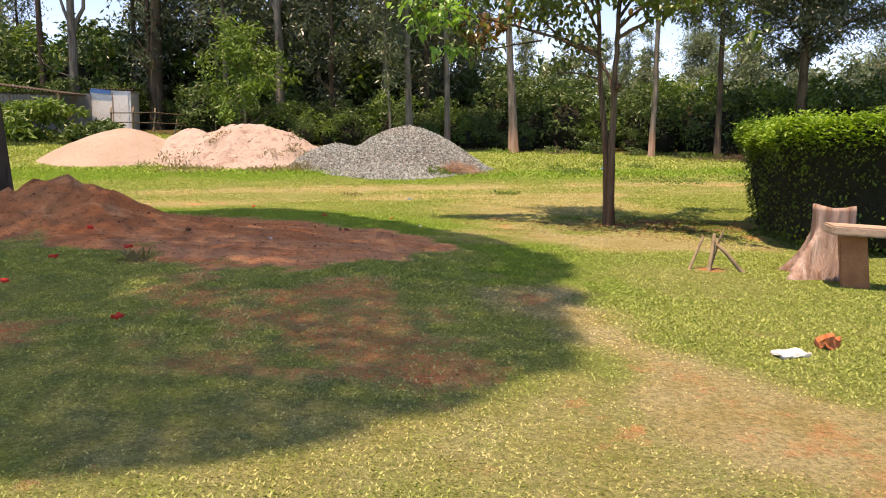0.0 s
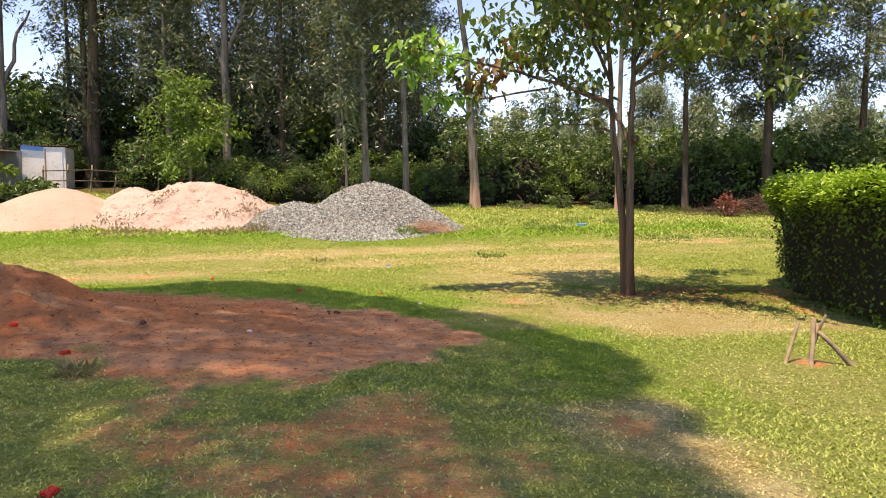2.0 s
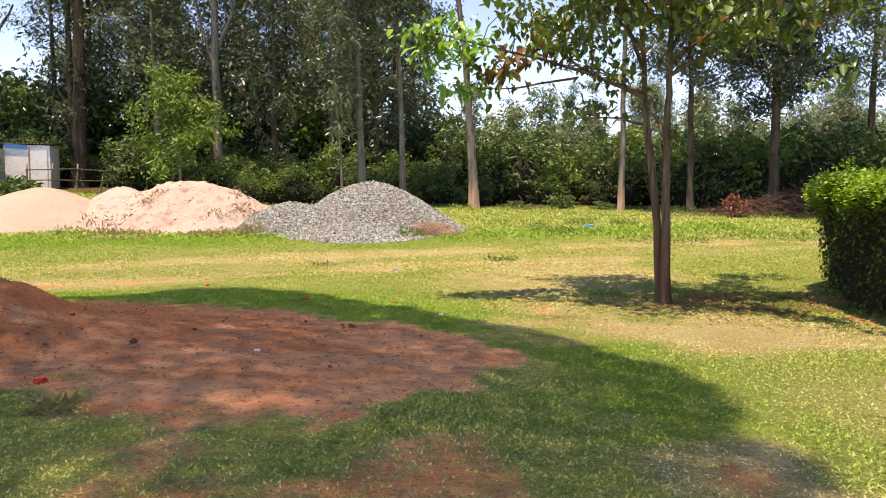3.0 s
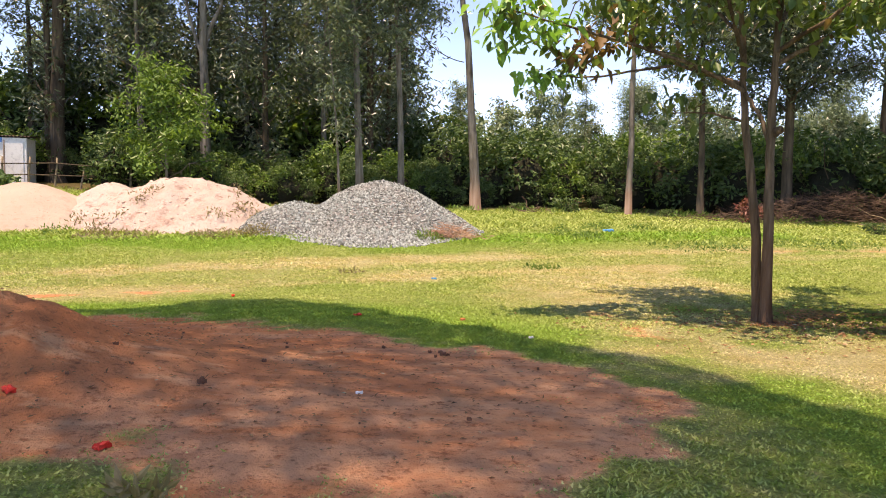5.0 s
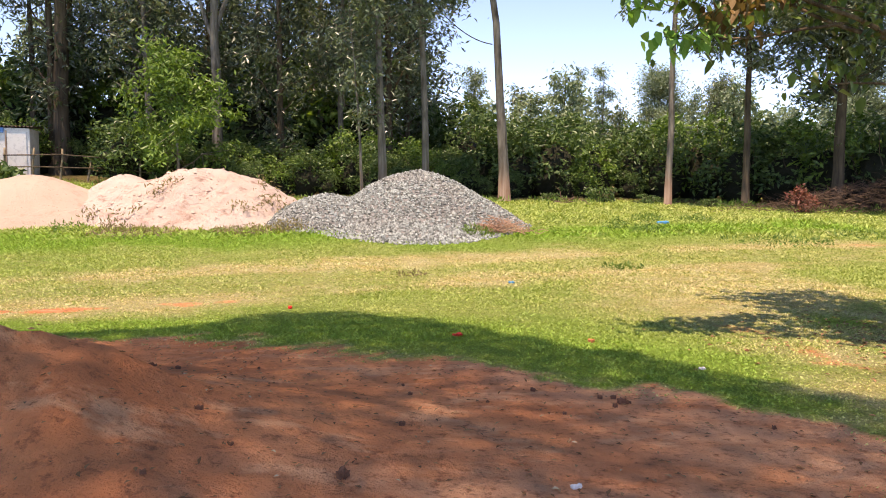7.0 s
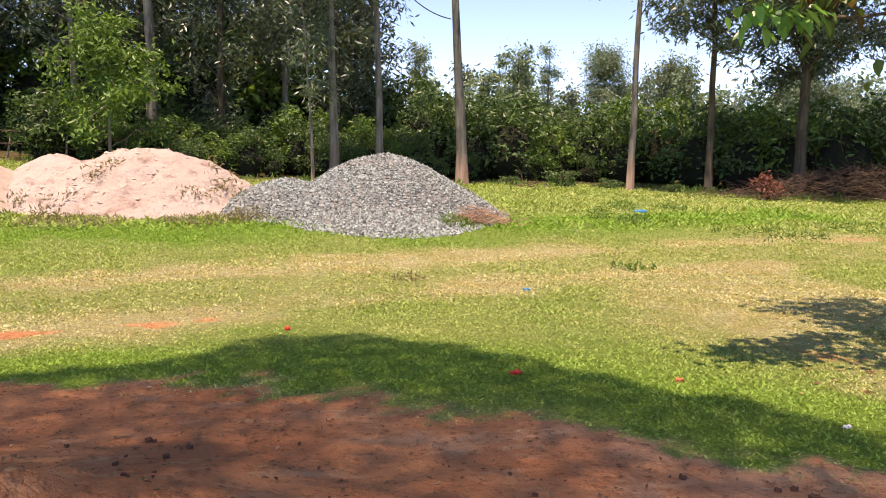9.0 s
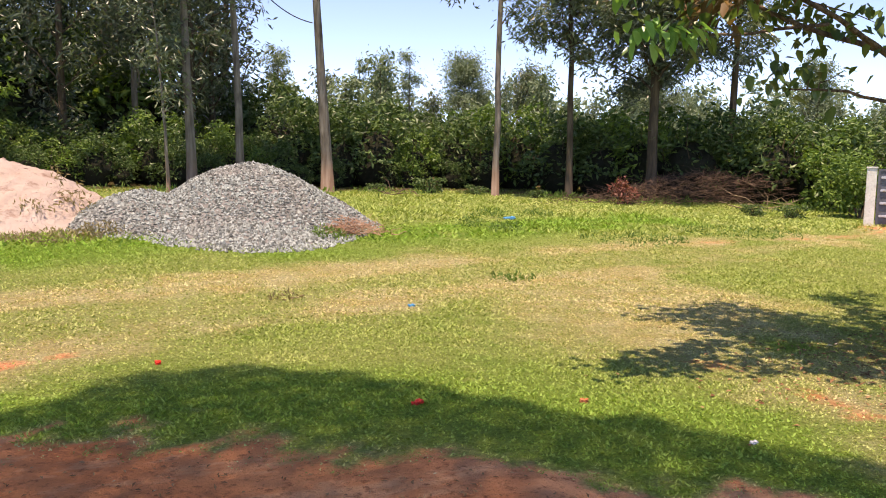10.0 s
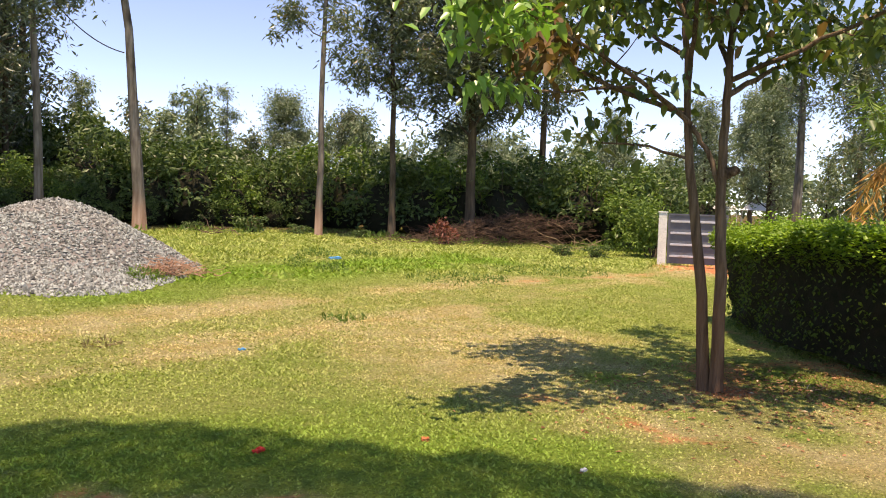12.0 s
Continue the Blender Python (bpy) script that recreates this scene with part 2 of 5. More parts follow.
def mesh_of(name, verts, faces, material, attrs=None, smooth=False):
    """One mesh from arrays; all faces have as many corners as the array is wide."""
    verts, faces = np.asarray(verts, np.float32), np.asarray(faces, np.int32)
    me = bpy.data.meshes.new(name)
    me.vertices.add(len(verts))
    me.vertices.foreach_set("co", verts.ravel())
    k = faces.shape[1]
    me.loops.add(faces.size)
    me.loops.foreach_set("vertex_index", faces.ravel())
    me.polygons.add(len(faces))
    me.polygons.foreach_set("loop_start", np.arange(0, faces.size, k, dtype=np.int32))
    me.polygons.foreach_set("use_smooth", np.full(len(faces), smooth))
    me.update(calc_edges=True)
    for key, values in (attrs or {}).items():
        me.attributes.new(key, "FLOAT", "POINT").data.foreach_set("value", np.asarray(values, np.float32))
    me.materials.append(material)
    return me


def put(name, mesh, parent=None, label="", m=None):
    ob = new(name, mesh)
    if parent:
        ob.parent = parent
    if m is not None:
        ob.matrix_basis = m
    return tagged(ob, label)


def part(name, bm, material, parent, label=""):
    me = bpy.data.meshes.new(name)
    bm.to_mesh(me)
    bm.free()
    me.materials.append(material)
    return put(name, me, parent, label)


def thing(name, label, category, group="", kind="", m=None):
    ob = new(name)
    if m is not None:
        ob.matrix_basis = m
    return tagged(ob, label, category, group, kind)


def join(pieces):
    """Several (verts, faces) pairs as one."""
    vs, fs, base = [], [], 0
    for v, f in pieces:
        vs.append(np.asarray(v, float))
        fs.append(np.asarray(f) + base)
        base += len(v)
    return np.concatenate(vs), np.concatenate(fs)


def tube(points, radii, sides=8, rough=0.0, rng=None):
    """A closed tapered tube along points."""
    points, radii = np.asarray(points, float), np.asarray(radii, float)
    way = np.gradient(points, axis=0)
    way /= np.linalg.norm(way, axis=1)[:, None] + 1e-9
    ref = np.where(np.abs(way[:, 2:3]) > 0.8, np.array([[1.0, 0, 0]]), np.array([[0, 0, 1.0]]))
    if abs(way[0, 2]) > 0.5:
        ref = np.tile([[1.0, 0, 0]], (len(points), 1))
    u = np.cross(way, ref)
    u /= np.linalg.norm(u, axis=1)[:, None] + 1e-9
    w = np.cross(way, u)
    a = np.linspace(0, 2 * np.pi, sides, endpoint=False)
    r = radii[:, None] * (1 + (rough * rng.standard_normal((len(points), sides)) if rough else 0))
    v = points[:, None] + r[..., None] * (u[:, None] * np.cos(a)[None, :, None] + w[:, None] * np.sin(a)[None, :, None])
    n = len(points)
    i, j = np.meshgrid(np.arange(n - 1), np.arange(sides), indexing="ij")
    k = (j + 1) % sides
    f = np.stack([i * sides + j, i * sides + k, (i + 1) * sides + k, (i + 1) * sides + j], -1).reshape(-1, 4)
    caps = []
    for ring in (0, n - 1):
        for q in range(1, sides - 2, 2):
            caps.append([ring * sides, ring * sides + q, ring * sides + q + 1, ring * sides + q + 2])
    return v.reshape(-1, 3), np.concatenate([f, np.array(caps, int).reshape(-1, 4)])


def bent(a, b, steps, wobble, rng, sag=0.0):
    """A slightly crooked line from a to b."""
    s = np.linspace(0, 1, steps)[:, None]
    p = np.asarray(a) * (1 - s) + np.asarray(b) * s
    p[1:-1] += rng.standard_normal((steps - 2, 3)) * wobble
    p[:, 2] += sag * (s * (1 - s) * 4)[:, 0]
    return p


def leaves(at, length, width, rng, droop=0.6, fold=0.25, flat=0.0):
    """Folded leaf blades (4 corners, on one quad each) at the given places."""
    at = np.asarray(at, float)
    n = len(at)
    way = rng.standard_normal((n, 3))
    way /= np.linalg.norm(way, axis=1)[:, None]
    way[:, 2] = way[:, 2] * (1 - droop) - droop
    way /= np.linalg.norm(way, axis=1)[:, None] + 1e-9
    if flat > 0:
        way[:, 2] *= 1 - flat
        way /= np.linalg.norm(way, axis=1)[:, None] + 1e-9
    side = np.cross(way, rng.standard_normal((n, 3)) * (1 - abs(flat)) + np.array([0, 0, 1.0 if flat else 0.0]))
    side /= np.linalg.norm(side, axis=1)[:, None] + 1e-9
    up = np.cross(side, way)
    size = rng.uniform(0.65, 1.3, (n, 1))
    L, W = length * size, width * size
    mid = at + way * L * 0.45
    v = np.stack([at, mid + side * W * 0.5 + up * W * fold, at + way * L, mid - side * W * 0.5 + up * W * fold], 1)
    return v.reshape(-1, 3), np.arange(n * 4).reshape(-1, 4)


def value_noise(x, y, scale, seed):
    """Smooth noise from 0 to 1 over the plan."""
    grid = np.random.default_rng(seed).random((256, 256))
    u, v = np.asarray(x) * scale + 1000, np.asarray(y) * scale + 1000
    i, j = np.floor(u).astype(int), np.floor(v).astype(int)
    a, b = u - i, v - j
    a, b = a * a * (3 - 2 * a), b * b * (3 - 2 * b)
    q = lambda p, r: grid[p % 256, r % 256]
    return (q(i, j) * (1 - a) + q(i + 1, j) * a) * (1 - b) + (q(i, j + 1) * (1 - a) + q(i + 1, j + 1) * a) * b


def ramp(v, low, high):
    s = np.clip((np.asarray(v, float) - low) / (high - low), 0, 1)
    return s * s * (3 - 2 * s)


def line_distance(x, y, points):
    """Distance from each place to a broken line on the plan."""
    best = np.full(np.shape(x), 1e9)
    for (ax, ay), (bx, by) in zip(points, points[1:]):
        dx, dy = bx - ax, by - ay
        s = np.clip(((x - ax) * dx + (y - ay) * dy) / (dx * dx + dy * dy), 0, 1)
        best = np.minimum(best, np.hypot(x - ax - s * dx, y - ay - s * dy))
    return best


def inside(x, y, points):
    hit = np.zeros(np.shape(x), bool)
    for (ax, ay), (bx, by) in zip(points, points[1:] + points[:1]):
        cross = (ay > y) != (by > y)
        hit ^= cross & (x < (bx - ax) * (y - ay) / (by - ay if by != ay else 1e-9) + ax)
    return hit


# ---- the lie of the land ----
SLOPE_Y = (-30, 0, 7, 10, 13.5, 16, 20, 23.5, 27, 35, 38, 45, 60, 120, 600)
SLOPE_Z = (0, 0, 0.12, 0.11, 0.06, 0.06, 0.16, 0.35, 0.42, 0.68, 0.74, 1.0, 1.4, 2.5, 4)


def height(x, y):
    x, y = np.asarray(x, float), np.asarray(y, float)
    z = sum(np.interp(y + d, SLOPE_Y, SLOPE_Z) for d in (-1.2, -0.4, 0.4, 1.2)) / 4
    z = z + 0.65 * ramp(-x, 4, 16) * ramp(y, 22, 42)
    z = z + 0.12 * np.exp(-((x + 3.2) ** 2 + (y - 9) ** 2) / 14)
    z = z - 0.12 * ramp(x, 9, 18) * ramp(y, 14, 22) * (1 - ramp(y, 26, 34))
    r = np.hypot((x + 5.0) / 1.2, (y - 10.1) / 0.92) + 0.18 * (value_noise(x, y, 1.6, 5) - 0.5)
    z = z + 0.70 * np.exp(-(np.abs(r) / 0.85) ** 1.3) * (1 + 0.35 * (value_noise(x, y, 3.5, 6) - 0.5) + 0.2 * (value_noise(x, y, 8, 9) - 0.5))
    z = z + 0.10 * np.exp(-((x + 5.4) ** 2 / 4 + (y - 10.4) ** 2 / 2.5))
    return z + 0.035 * (value_noise(x, y, 0.9, 7) - 0.5) + 0.06 * (value_noise(x, y, 0.25, 8) - 0.5)


def on_ground(x, y):
    return float(height(x, y))


BARE_PATCH = [(-9, 14.6), (-5.3, 13.4), (-3.7, 13.0), (-2.5, 12.5), (-1.7, 12.0), (-0.8, 11.2), (-0.3, 10.4), (-0.15, 9.6),
              (-0.35, 8.8), (-0.8, 8.0), (-1.4, 7.2), (-2.1, 7.6), (-3.5, 8.3), (-5, 8.4), (-9, 8.0)]
WHEEL_A = [(-14, 16.5), (-6.4, 18.0), (-3.8, 18.8), (-0.3, 20.0), (3.4, 21.0), (7.5, 21.4), (12.6, 22.0), (19, 24.2), (26, 27)]
WHEEL_B = [(-14, 13.8), (-5.8, 15.5), (-3.9, 16.2), (-1, 17.5), (1.9, 18.3), (5.0, 19.1), (8.3, 20.5), (12.6, 21.5), (19, 23.6)]
DRY_TRAIL = [(0.9, 6.6), (1.25, 5.2), (1.7, 4.0), (2.3, 2.8), (3.2, 1.0)]


def soil_at(x, y):
    n = value_noise(x, y, 1.3, 11) - 0.5 + 0.6 * (value_noise(x, y, 4.0, 12) - 0.5)
    edge = line_distance(x, y, BARE_PATCH + BARE_PATCH[:1]) * np.where(inside(x, y, BARE_PATCH), 1, -1)
    s = ramp(edge + 0.9 * n + 0.35 * (value_noise(x, y, 9.0, 14) - 0.5), -0.4, 0.45)
    s = np.maximum(s, 0.85 * ramp(0.45 - np.hypot(x - 2.85, (y - 12.95) * 1.2) + 0.9 * n, -0.2, 0.6))
    s = np.maximum(s, 0.5 * ramp(0.55 - line_distance(x, y, [(3.0, 13.0), (4.3, 13.7), (5.2, 13.6), (4.6, 12.3)]) + 1.0 * n, -0.1, 0.6))
    s = np.maximum(s, 0.25 * ramp(0.35 - line_distance(x, y, [(0.7, 11.9), (1.1, 11.7), (1.5, 11.5)]) + 0.7 * n, -0.1, 0.4))
    s = np.maximum(s, 0.5 * ramp(0.45 - line_distance(x, y, [(0.9, 13.8), (1.25, 13.3), (1.0, 12.3), (0.95, 12.0)]) + 0.8 * n, -0.1, 0.5))
    s = np.maximum(s, 0.6 * ramp(0.5 - np.hypot((x - 0.55) * 0.7, y - 6.5) + 0.7 * n, 0.0, 0.5))
    s = np.maximum(s, 0.7 * ramp(0.5 - np.hypot((x + 0.8), (y - 6.1) * 0.8) + 0.8 * n, 0.05, 0.6))
    s = np.maximum(s, 0.85 * ramp(0.22 - line_distance(x, y, [(-8, 15.0), (-5.8, 15.4), (-4.2, 16.0)]) + 0.5 * n, -0.05, 0.3))
    s = np.maximum(s, 0.42 * ramp(0.25 - line_distance(x, y, WHEEL_A[5:]) + 0.5 * n + 0.05 * np.clip(x - 9, 0, 12), -0.05, 0.4))
    s = np.maximum(s, 0.9 * ramp(1.7 - np.hypot((x - 17.6) * 0.6, y - 22.9) + 1.2 * n, -0.2, 1.0))
    s = np.maximum(s, 0.5 * ramp(0.2 - line_distance(x, y, [(4.6, 11.0), (5.0, 13.3), (7.0, 15.6)]) + 0.5 * n, -0.1, 0.3))
    s = np.maximum(s, 0.34 * ramp(0.4 - line_distance(x, y, DRY_TRAIL) + 1.1 * n, -0.3, 0.6))
    # soil showing through thin turf, also darkening the colour for the near shade
    s = np.maximum(s, 0.5 * ramp(2.6 - np.hypot((x + 0.9) * 0.8, (y - 5.6) * 1.1) + 3.0 * n, 0.3, 2.2))
    s = np.maximum(s, 0.6 * ramp(0.28 - np.hypot(x - 2.85, y - 8.15) + 0.3 * n, -0.05, 0.25))
    return s


def dry_at(x, y):
    n = value_noise(x, y, 0.8, 21) - 0.5 + 0.5 * (value_noise(x, y, 2.6, 22) - 0.5)
    d = 0.9 * ramp(0.8 - line_distance(x, y, WHEEL_A) + 1.2 * n, -0.4, 1.2)
    d = np.maximum(d, 0.9 * ramp(0.75 - line_distance(x, y, WHEEL_B) + 1.2 * n, -0.4, 1.2))
    d = np.maximum(d, 0.30 * ramp(1.7 - line_distance(x, y, [(-14, 15.2), (-4, 17.4), (1, 19.2), (6, 20.4)]) + 1.2 * n, -0.4, 1.2))
    d = np.maximum(d, 1.1 * ramp(0.45 - line_distance(x, y, DRY_TRAIL) + 0.5 * n, -0.25, 0.35))
    d = np.maximum(d, 0.75 * ramp(2.1 - np.hypot((x - 2.3) * 0.8, (y - 15.5) * 0.5) + n, -0.5, 1.5))
    d = np.maximum(d, 0.8 * ramp(1.2 - np.hypot((x - 1.4) * 0.7, y - 12.4) + n, -0.1, 0.9))
    d = np.maximum(d, 0.85 * ramp(2.0 - np.hypot((x - 2.2) * 0.7, y - 11.0) + 1.5 * n, -0.2, 1.6))
    d = np.maximum(d, 0.45 * ramp(2.6 - np.hypot((x - 0.6), (y - 3.4)) + 2 * n, 0, 2))
    d = np.maximum(d, soil_at(x, y) * 0.9)
    for px, py, r in ((1.6, 12.4, 0.55), (1.9, 11.5, 0.5), (2.3, 14.0, 0.7)):
        d = d * (1 - 0.8 * ramp(r - np.hypot(x - px, y - py) + 0.6 * n, -0.2, 0.5))
    d = d * (1 - 0.8 * ramp(1.5 - np.hypot(x - 3.9, (y - 13.2) * 0.8) + 1.2 * n, -0.3, 0.8))
    return np.maximum(d, 0.22 * ramp(n, 0.0, 0.5))


def litter_shade_at(x, y):
    """Fallen leaves under the trees, from the wood's edge on and round the lawn tree; the brown also paints in their
    shade.
    """
    edge = np.interp(x, (-60, -12, 2, 9, 13, 24, 60), (40, 38.5, 38.0, 36.8, 33.5, 29.0, 20))
    wood = ramp(y - edge + 2.0 * (value_noise(x, y, 0.8, 27) - 0.5), -0.5, 1.0)
    spots = value_noise(x, y, 2.3, 28) + 0.6 * value_noise(x, y, 6.0, 29) - 0.8
    under = 0.6 * ramp(1.5 - np.hypot((x - 4.0) * 0.75, y - 12.7) + 1.6 * spots, 0.1, 1.2)
    bare = 0.5 * ramp(0.45 - np.hypot(x - 1.2, y - 11.7) + 0.5 * spots, 0.0, 0.4)
    return np.maximum(wood, np.maximum(under, bare))


def lit_dust_at(x, y):
    """Paler, dusty earth along the open side of the bare patch; brighter light at the shade's edge is painted in."""
    return ramp(1.7 - line_distance(x, y, [(-1.2, 12.0), (-0.4, 10.6), (-0.4, 9.2), (-1.4, 8.0), (-2.6, 8.6)]), 0.0, 1.2) * 0.6


def lush_or_shaded_at(x, y):
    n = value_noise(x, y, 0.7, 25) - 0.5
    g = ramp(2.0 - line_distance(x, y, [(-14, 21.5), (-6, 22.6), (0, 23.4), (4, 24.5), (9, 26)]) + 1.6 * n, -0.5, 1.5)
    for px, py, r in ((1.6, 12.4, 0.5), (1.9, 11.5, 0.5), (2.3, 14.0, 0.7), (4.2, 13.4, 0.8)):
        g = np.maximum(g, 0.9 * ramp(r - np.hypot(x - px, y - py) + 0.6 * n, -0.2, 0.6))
    # this band paints the deep green of the shaded lawn into the turf
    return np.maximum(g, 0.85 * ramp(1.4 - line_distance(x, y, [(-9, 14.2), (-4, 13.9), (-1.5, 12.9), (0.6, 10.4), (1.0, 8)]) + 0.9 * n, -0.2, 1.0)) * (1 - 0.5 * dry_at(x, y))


def grown(a, b, step, far, ratio):
    """Coordinates with a fine middle and ever wider steps outside it."""
    core = list(np.arange(a, b, step))
    lo, hi, s = core[0], core[-1], step
    left, right = [], []
    while lo > -far or hi < far:
        s *= ratio
        lo, hi = lo - s, hi + s
        left.append(lo)
        right.append(hi)
    return np.array(left[::-1] + core + right)


def build_ground():
    xs, ys = grown(-9, 9, 0.13, 900, 1.11), grown(0, 22, 0.13, 900, 1.11)
    x, y = np.meshgrid(xs, ys)
    v = np.stack([x, y, height(x, y)], -1).reshape(-1, 3)
    i, j = np.meshgrid(np.arange(len(ys) - 1), np.arange(len(xs) - 1), indexing="ij")
    a = i * len(xs) + j
    f = np.stack([a, a + 1, a + len(xs) + 1, a + len(xs)], -1).reshape(-1, 4)
    me = mesh_of("ground", v, f, GROUND, {"soil": soil_at(x, y).ravel(), "dry": dry_at(x, y).ravel(), "lush_or_shaded": lush_or_shaded_at(x, y).ravel(), "litter": litter_shade_at(x, y).ravel(), "lit_dust": lit_dust_at(x, y).ravel()}, True)
    tagged(put("ground", me), "sunlit lawn with dry tracks and bare red earth", "ground", kind="structure")


def build_grass():
    rng = np.random.default_rng(31)
    pieces, soil, dry, lush_or_shaded, litter = [], [], [], [], []
    #          x0   x1   y0  y1  per m2  tall  wide
    bands = ((-5.5, 5.0, 2.0, 6.5, 3600, 0.013, 0.0085),
             (-6.5, 7.0, 6.5, 11, 2600, 0.014, 0.010),
             (-7.5, 10, 11, 16, 2400, 0.016, 0.0105),
             (-13, 14, 16, 23, 1000, 0.022, 0.014),
             (-20, 24, 23, 40, 130, 0.06, 0.035),
             (-24, 26, -6, 24, 60, 0.03, 0.03))
    for k, (x0, x1, y0, y1, many, tall, wide) in enumerate(bands):
        n = int((x1 - x0) * (y1 - y0) * many)
        n = int(n * (1 + 1.4 / (x1 - x0)) * (1 + 1.4 / (y1 - y0)))
        x, y = rng.uniform(x0 - 0.7, x1 + 0.7, n), rng.uniform(y0 - 0.7, y1 + 0.7, n)
        inner = np.minimum(np.minimum(x - x0, x1 - x), np.minimum(y - y0, y1 - y))
        s = soil_at(x, y)
        keep = (rng.random(n) > s * 1.15) & (rng.random(n) < ramp(inner, -0.7, 0.7))
        if k == 5:
            keep &= (x < np.interp(y, (2, 23), (-5.5, -13))) | (x > np.interp(y, (2, 23), (5.2, 14))) | (y < 1.4)
        x, y, s = x[keep], y[keep], s[keep]
        d = dry_at(x, y)
        n = len(x)
        h = tall * rng.uniform(0.5, 1.4, n) * (1.1 - 0.45 * d) * (0.7 + 0.7 * value_noise(x, y, 1.1, 33))
        h = h * np.where(y > 24, 0.6 + 1.2 * value_noise(x, y, 0.5, 35) ** 2, 1)
        a, lean = rng.uniform(0, 6.283, n), rng.uniform(0.45, 1.9, n)
        b = rng.uniform(0, 6.283, n)
        foot = np.stack([x, y, height(x, y) - 0.004], -1)
        side = np.stack([np.cos(a), np.sin(a), 0 * a], -1) * wide * rng.uniform(0.6, 1.4, n)[:, None]
        tip = foot + np.stack([np.cos(b) * lean * h, np.sin(b) * lean * h, h], -1)
        pieces.append((np.stack([foot - side, foot + side, tip], 1).reshape(-1, 3), np.arange(n * 3).reshape(-1, 3)))
        soil.append(np.repeat(s, 3))
        dry.append(np.repeat(d, 3))
        lush_or_shaded.append(np.repeat(lush_or_shaded_at(x, y), 3))
        litter.append(np.repeat(litter_shade_at(x, y), 3))
    v, f = join(pieces)
    me = mesh_of("lawn_grass", v, f, BLADE, {"soil": np.concatenate(soil), "dry": np.concatenate(dry), "lush_or_shaded": np.concatenate(lush_or_shaded), "litter": np.concatenate(litter)})
    tagged(put("lawn_grass", me), "short patchy green and straw-yellow lawn grass", "grass", kind="stuff")


build_ground()
build_grass()
# ---- heaps ----
def heap(name, lobes, material, seed, label, category, rough=0.05):
    """A tipped heap: rounded cones (x, y, radius across, radius deep, height) merged into one skin with a buried rim."""
    x0 = min(c[0] - c[2] * 1.5 for c in lobes)
    x1 = max(c[0] + c[2] * 1.5 for c in lobes)
    y0 = min(c[1] - c[3] * 1.5 for c in lobes)
    y1 = max(c[1] + c[3] * 1.5 for c in lobes)
    xs, ys = np.linspace(x0, x1, 200), np.linspace(y0, y1, 150)
    x, y = np.meshgrid(xs, ys)
    z = heap_rise(x, y, lobes, seed, rough)
    v = np.stack([x, y, height(x, y) + z], -1).reshape(-1, 3)
    i, j = np.meshgrid(np.arange(len(ys) - 1), np.arange(len(xs) - 1), indexing="ij")
    a = i * len(xs) + j
    f = np.stack([a, a + 1, a + len(xs) + 1, a + len(xs)], -1).reshape(-1, 4)
    keep = (z.ravel()[f] > -0.08).any(1)
    root = thing(name, label, category)
    put("mound", mesh_of("mound", v, f[keep], material, smooth=True), root)
    return root


def heap_rise(x, y, lobes, seed, rough):
    z = np.full(np.shape(x), -1.0)
    for cx, cy, rx, ry, h in lobes:
        r = np.hypot((x - cx) / rx, (y - cy) / ry) * (1 + 0.16 * (value_noise(x, y, 0.9, seed) - 0.5))
        cone = h * (1 - r ** 1.6)
        z = np.log(np.exp(9 * z) + np.exp(9 * cone)) / 9
    z = z + rough * (value_noise(x, y, 1.7, seed + 1) - 0.5) * 2 + rough * 1.1 * (value_noise(x, y, 5, seed + 2) - 0.5) + rough * 0.5 * (value_noise(x, y, 11, seed + 3) - 0.5)
    return z


SAND_LEFT = [(-11.1, 27.2, 2.7, 2.7, 1.14)]
SAND_MID = [(-6.9, 27.4, 3.3, 2.9, 1.34), (-8.9, 27.6, 1.9, 2.3, 1.1)]
GRAVEL = [(-1.2, 26.7, 2.7, 3.3, 1.36), (-3.6, 26.0, 1.7, 2.0, 0.78), (-1.6, 24.0, 1.6, 1.9, 0.24)]
fine_heap = heap("sand_heap", SAND_LEFT, SAND_A, 41, "smooth heap of fine pinkish building sand on grass", "sand heap", 0.015)
coarse_heap = heap("sand_heap", SAND_MID, SAND_B, 44, "rough heap of pale pink coarse sand with weeds", "sand heap", 0.085)
gravel = heap("gravel_heap", GRAVEL, STONE_BED, 47, "tipped heap of grey crushed stone on grass", "gravel heap", 0.03)


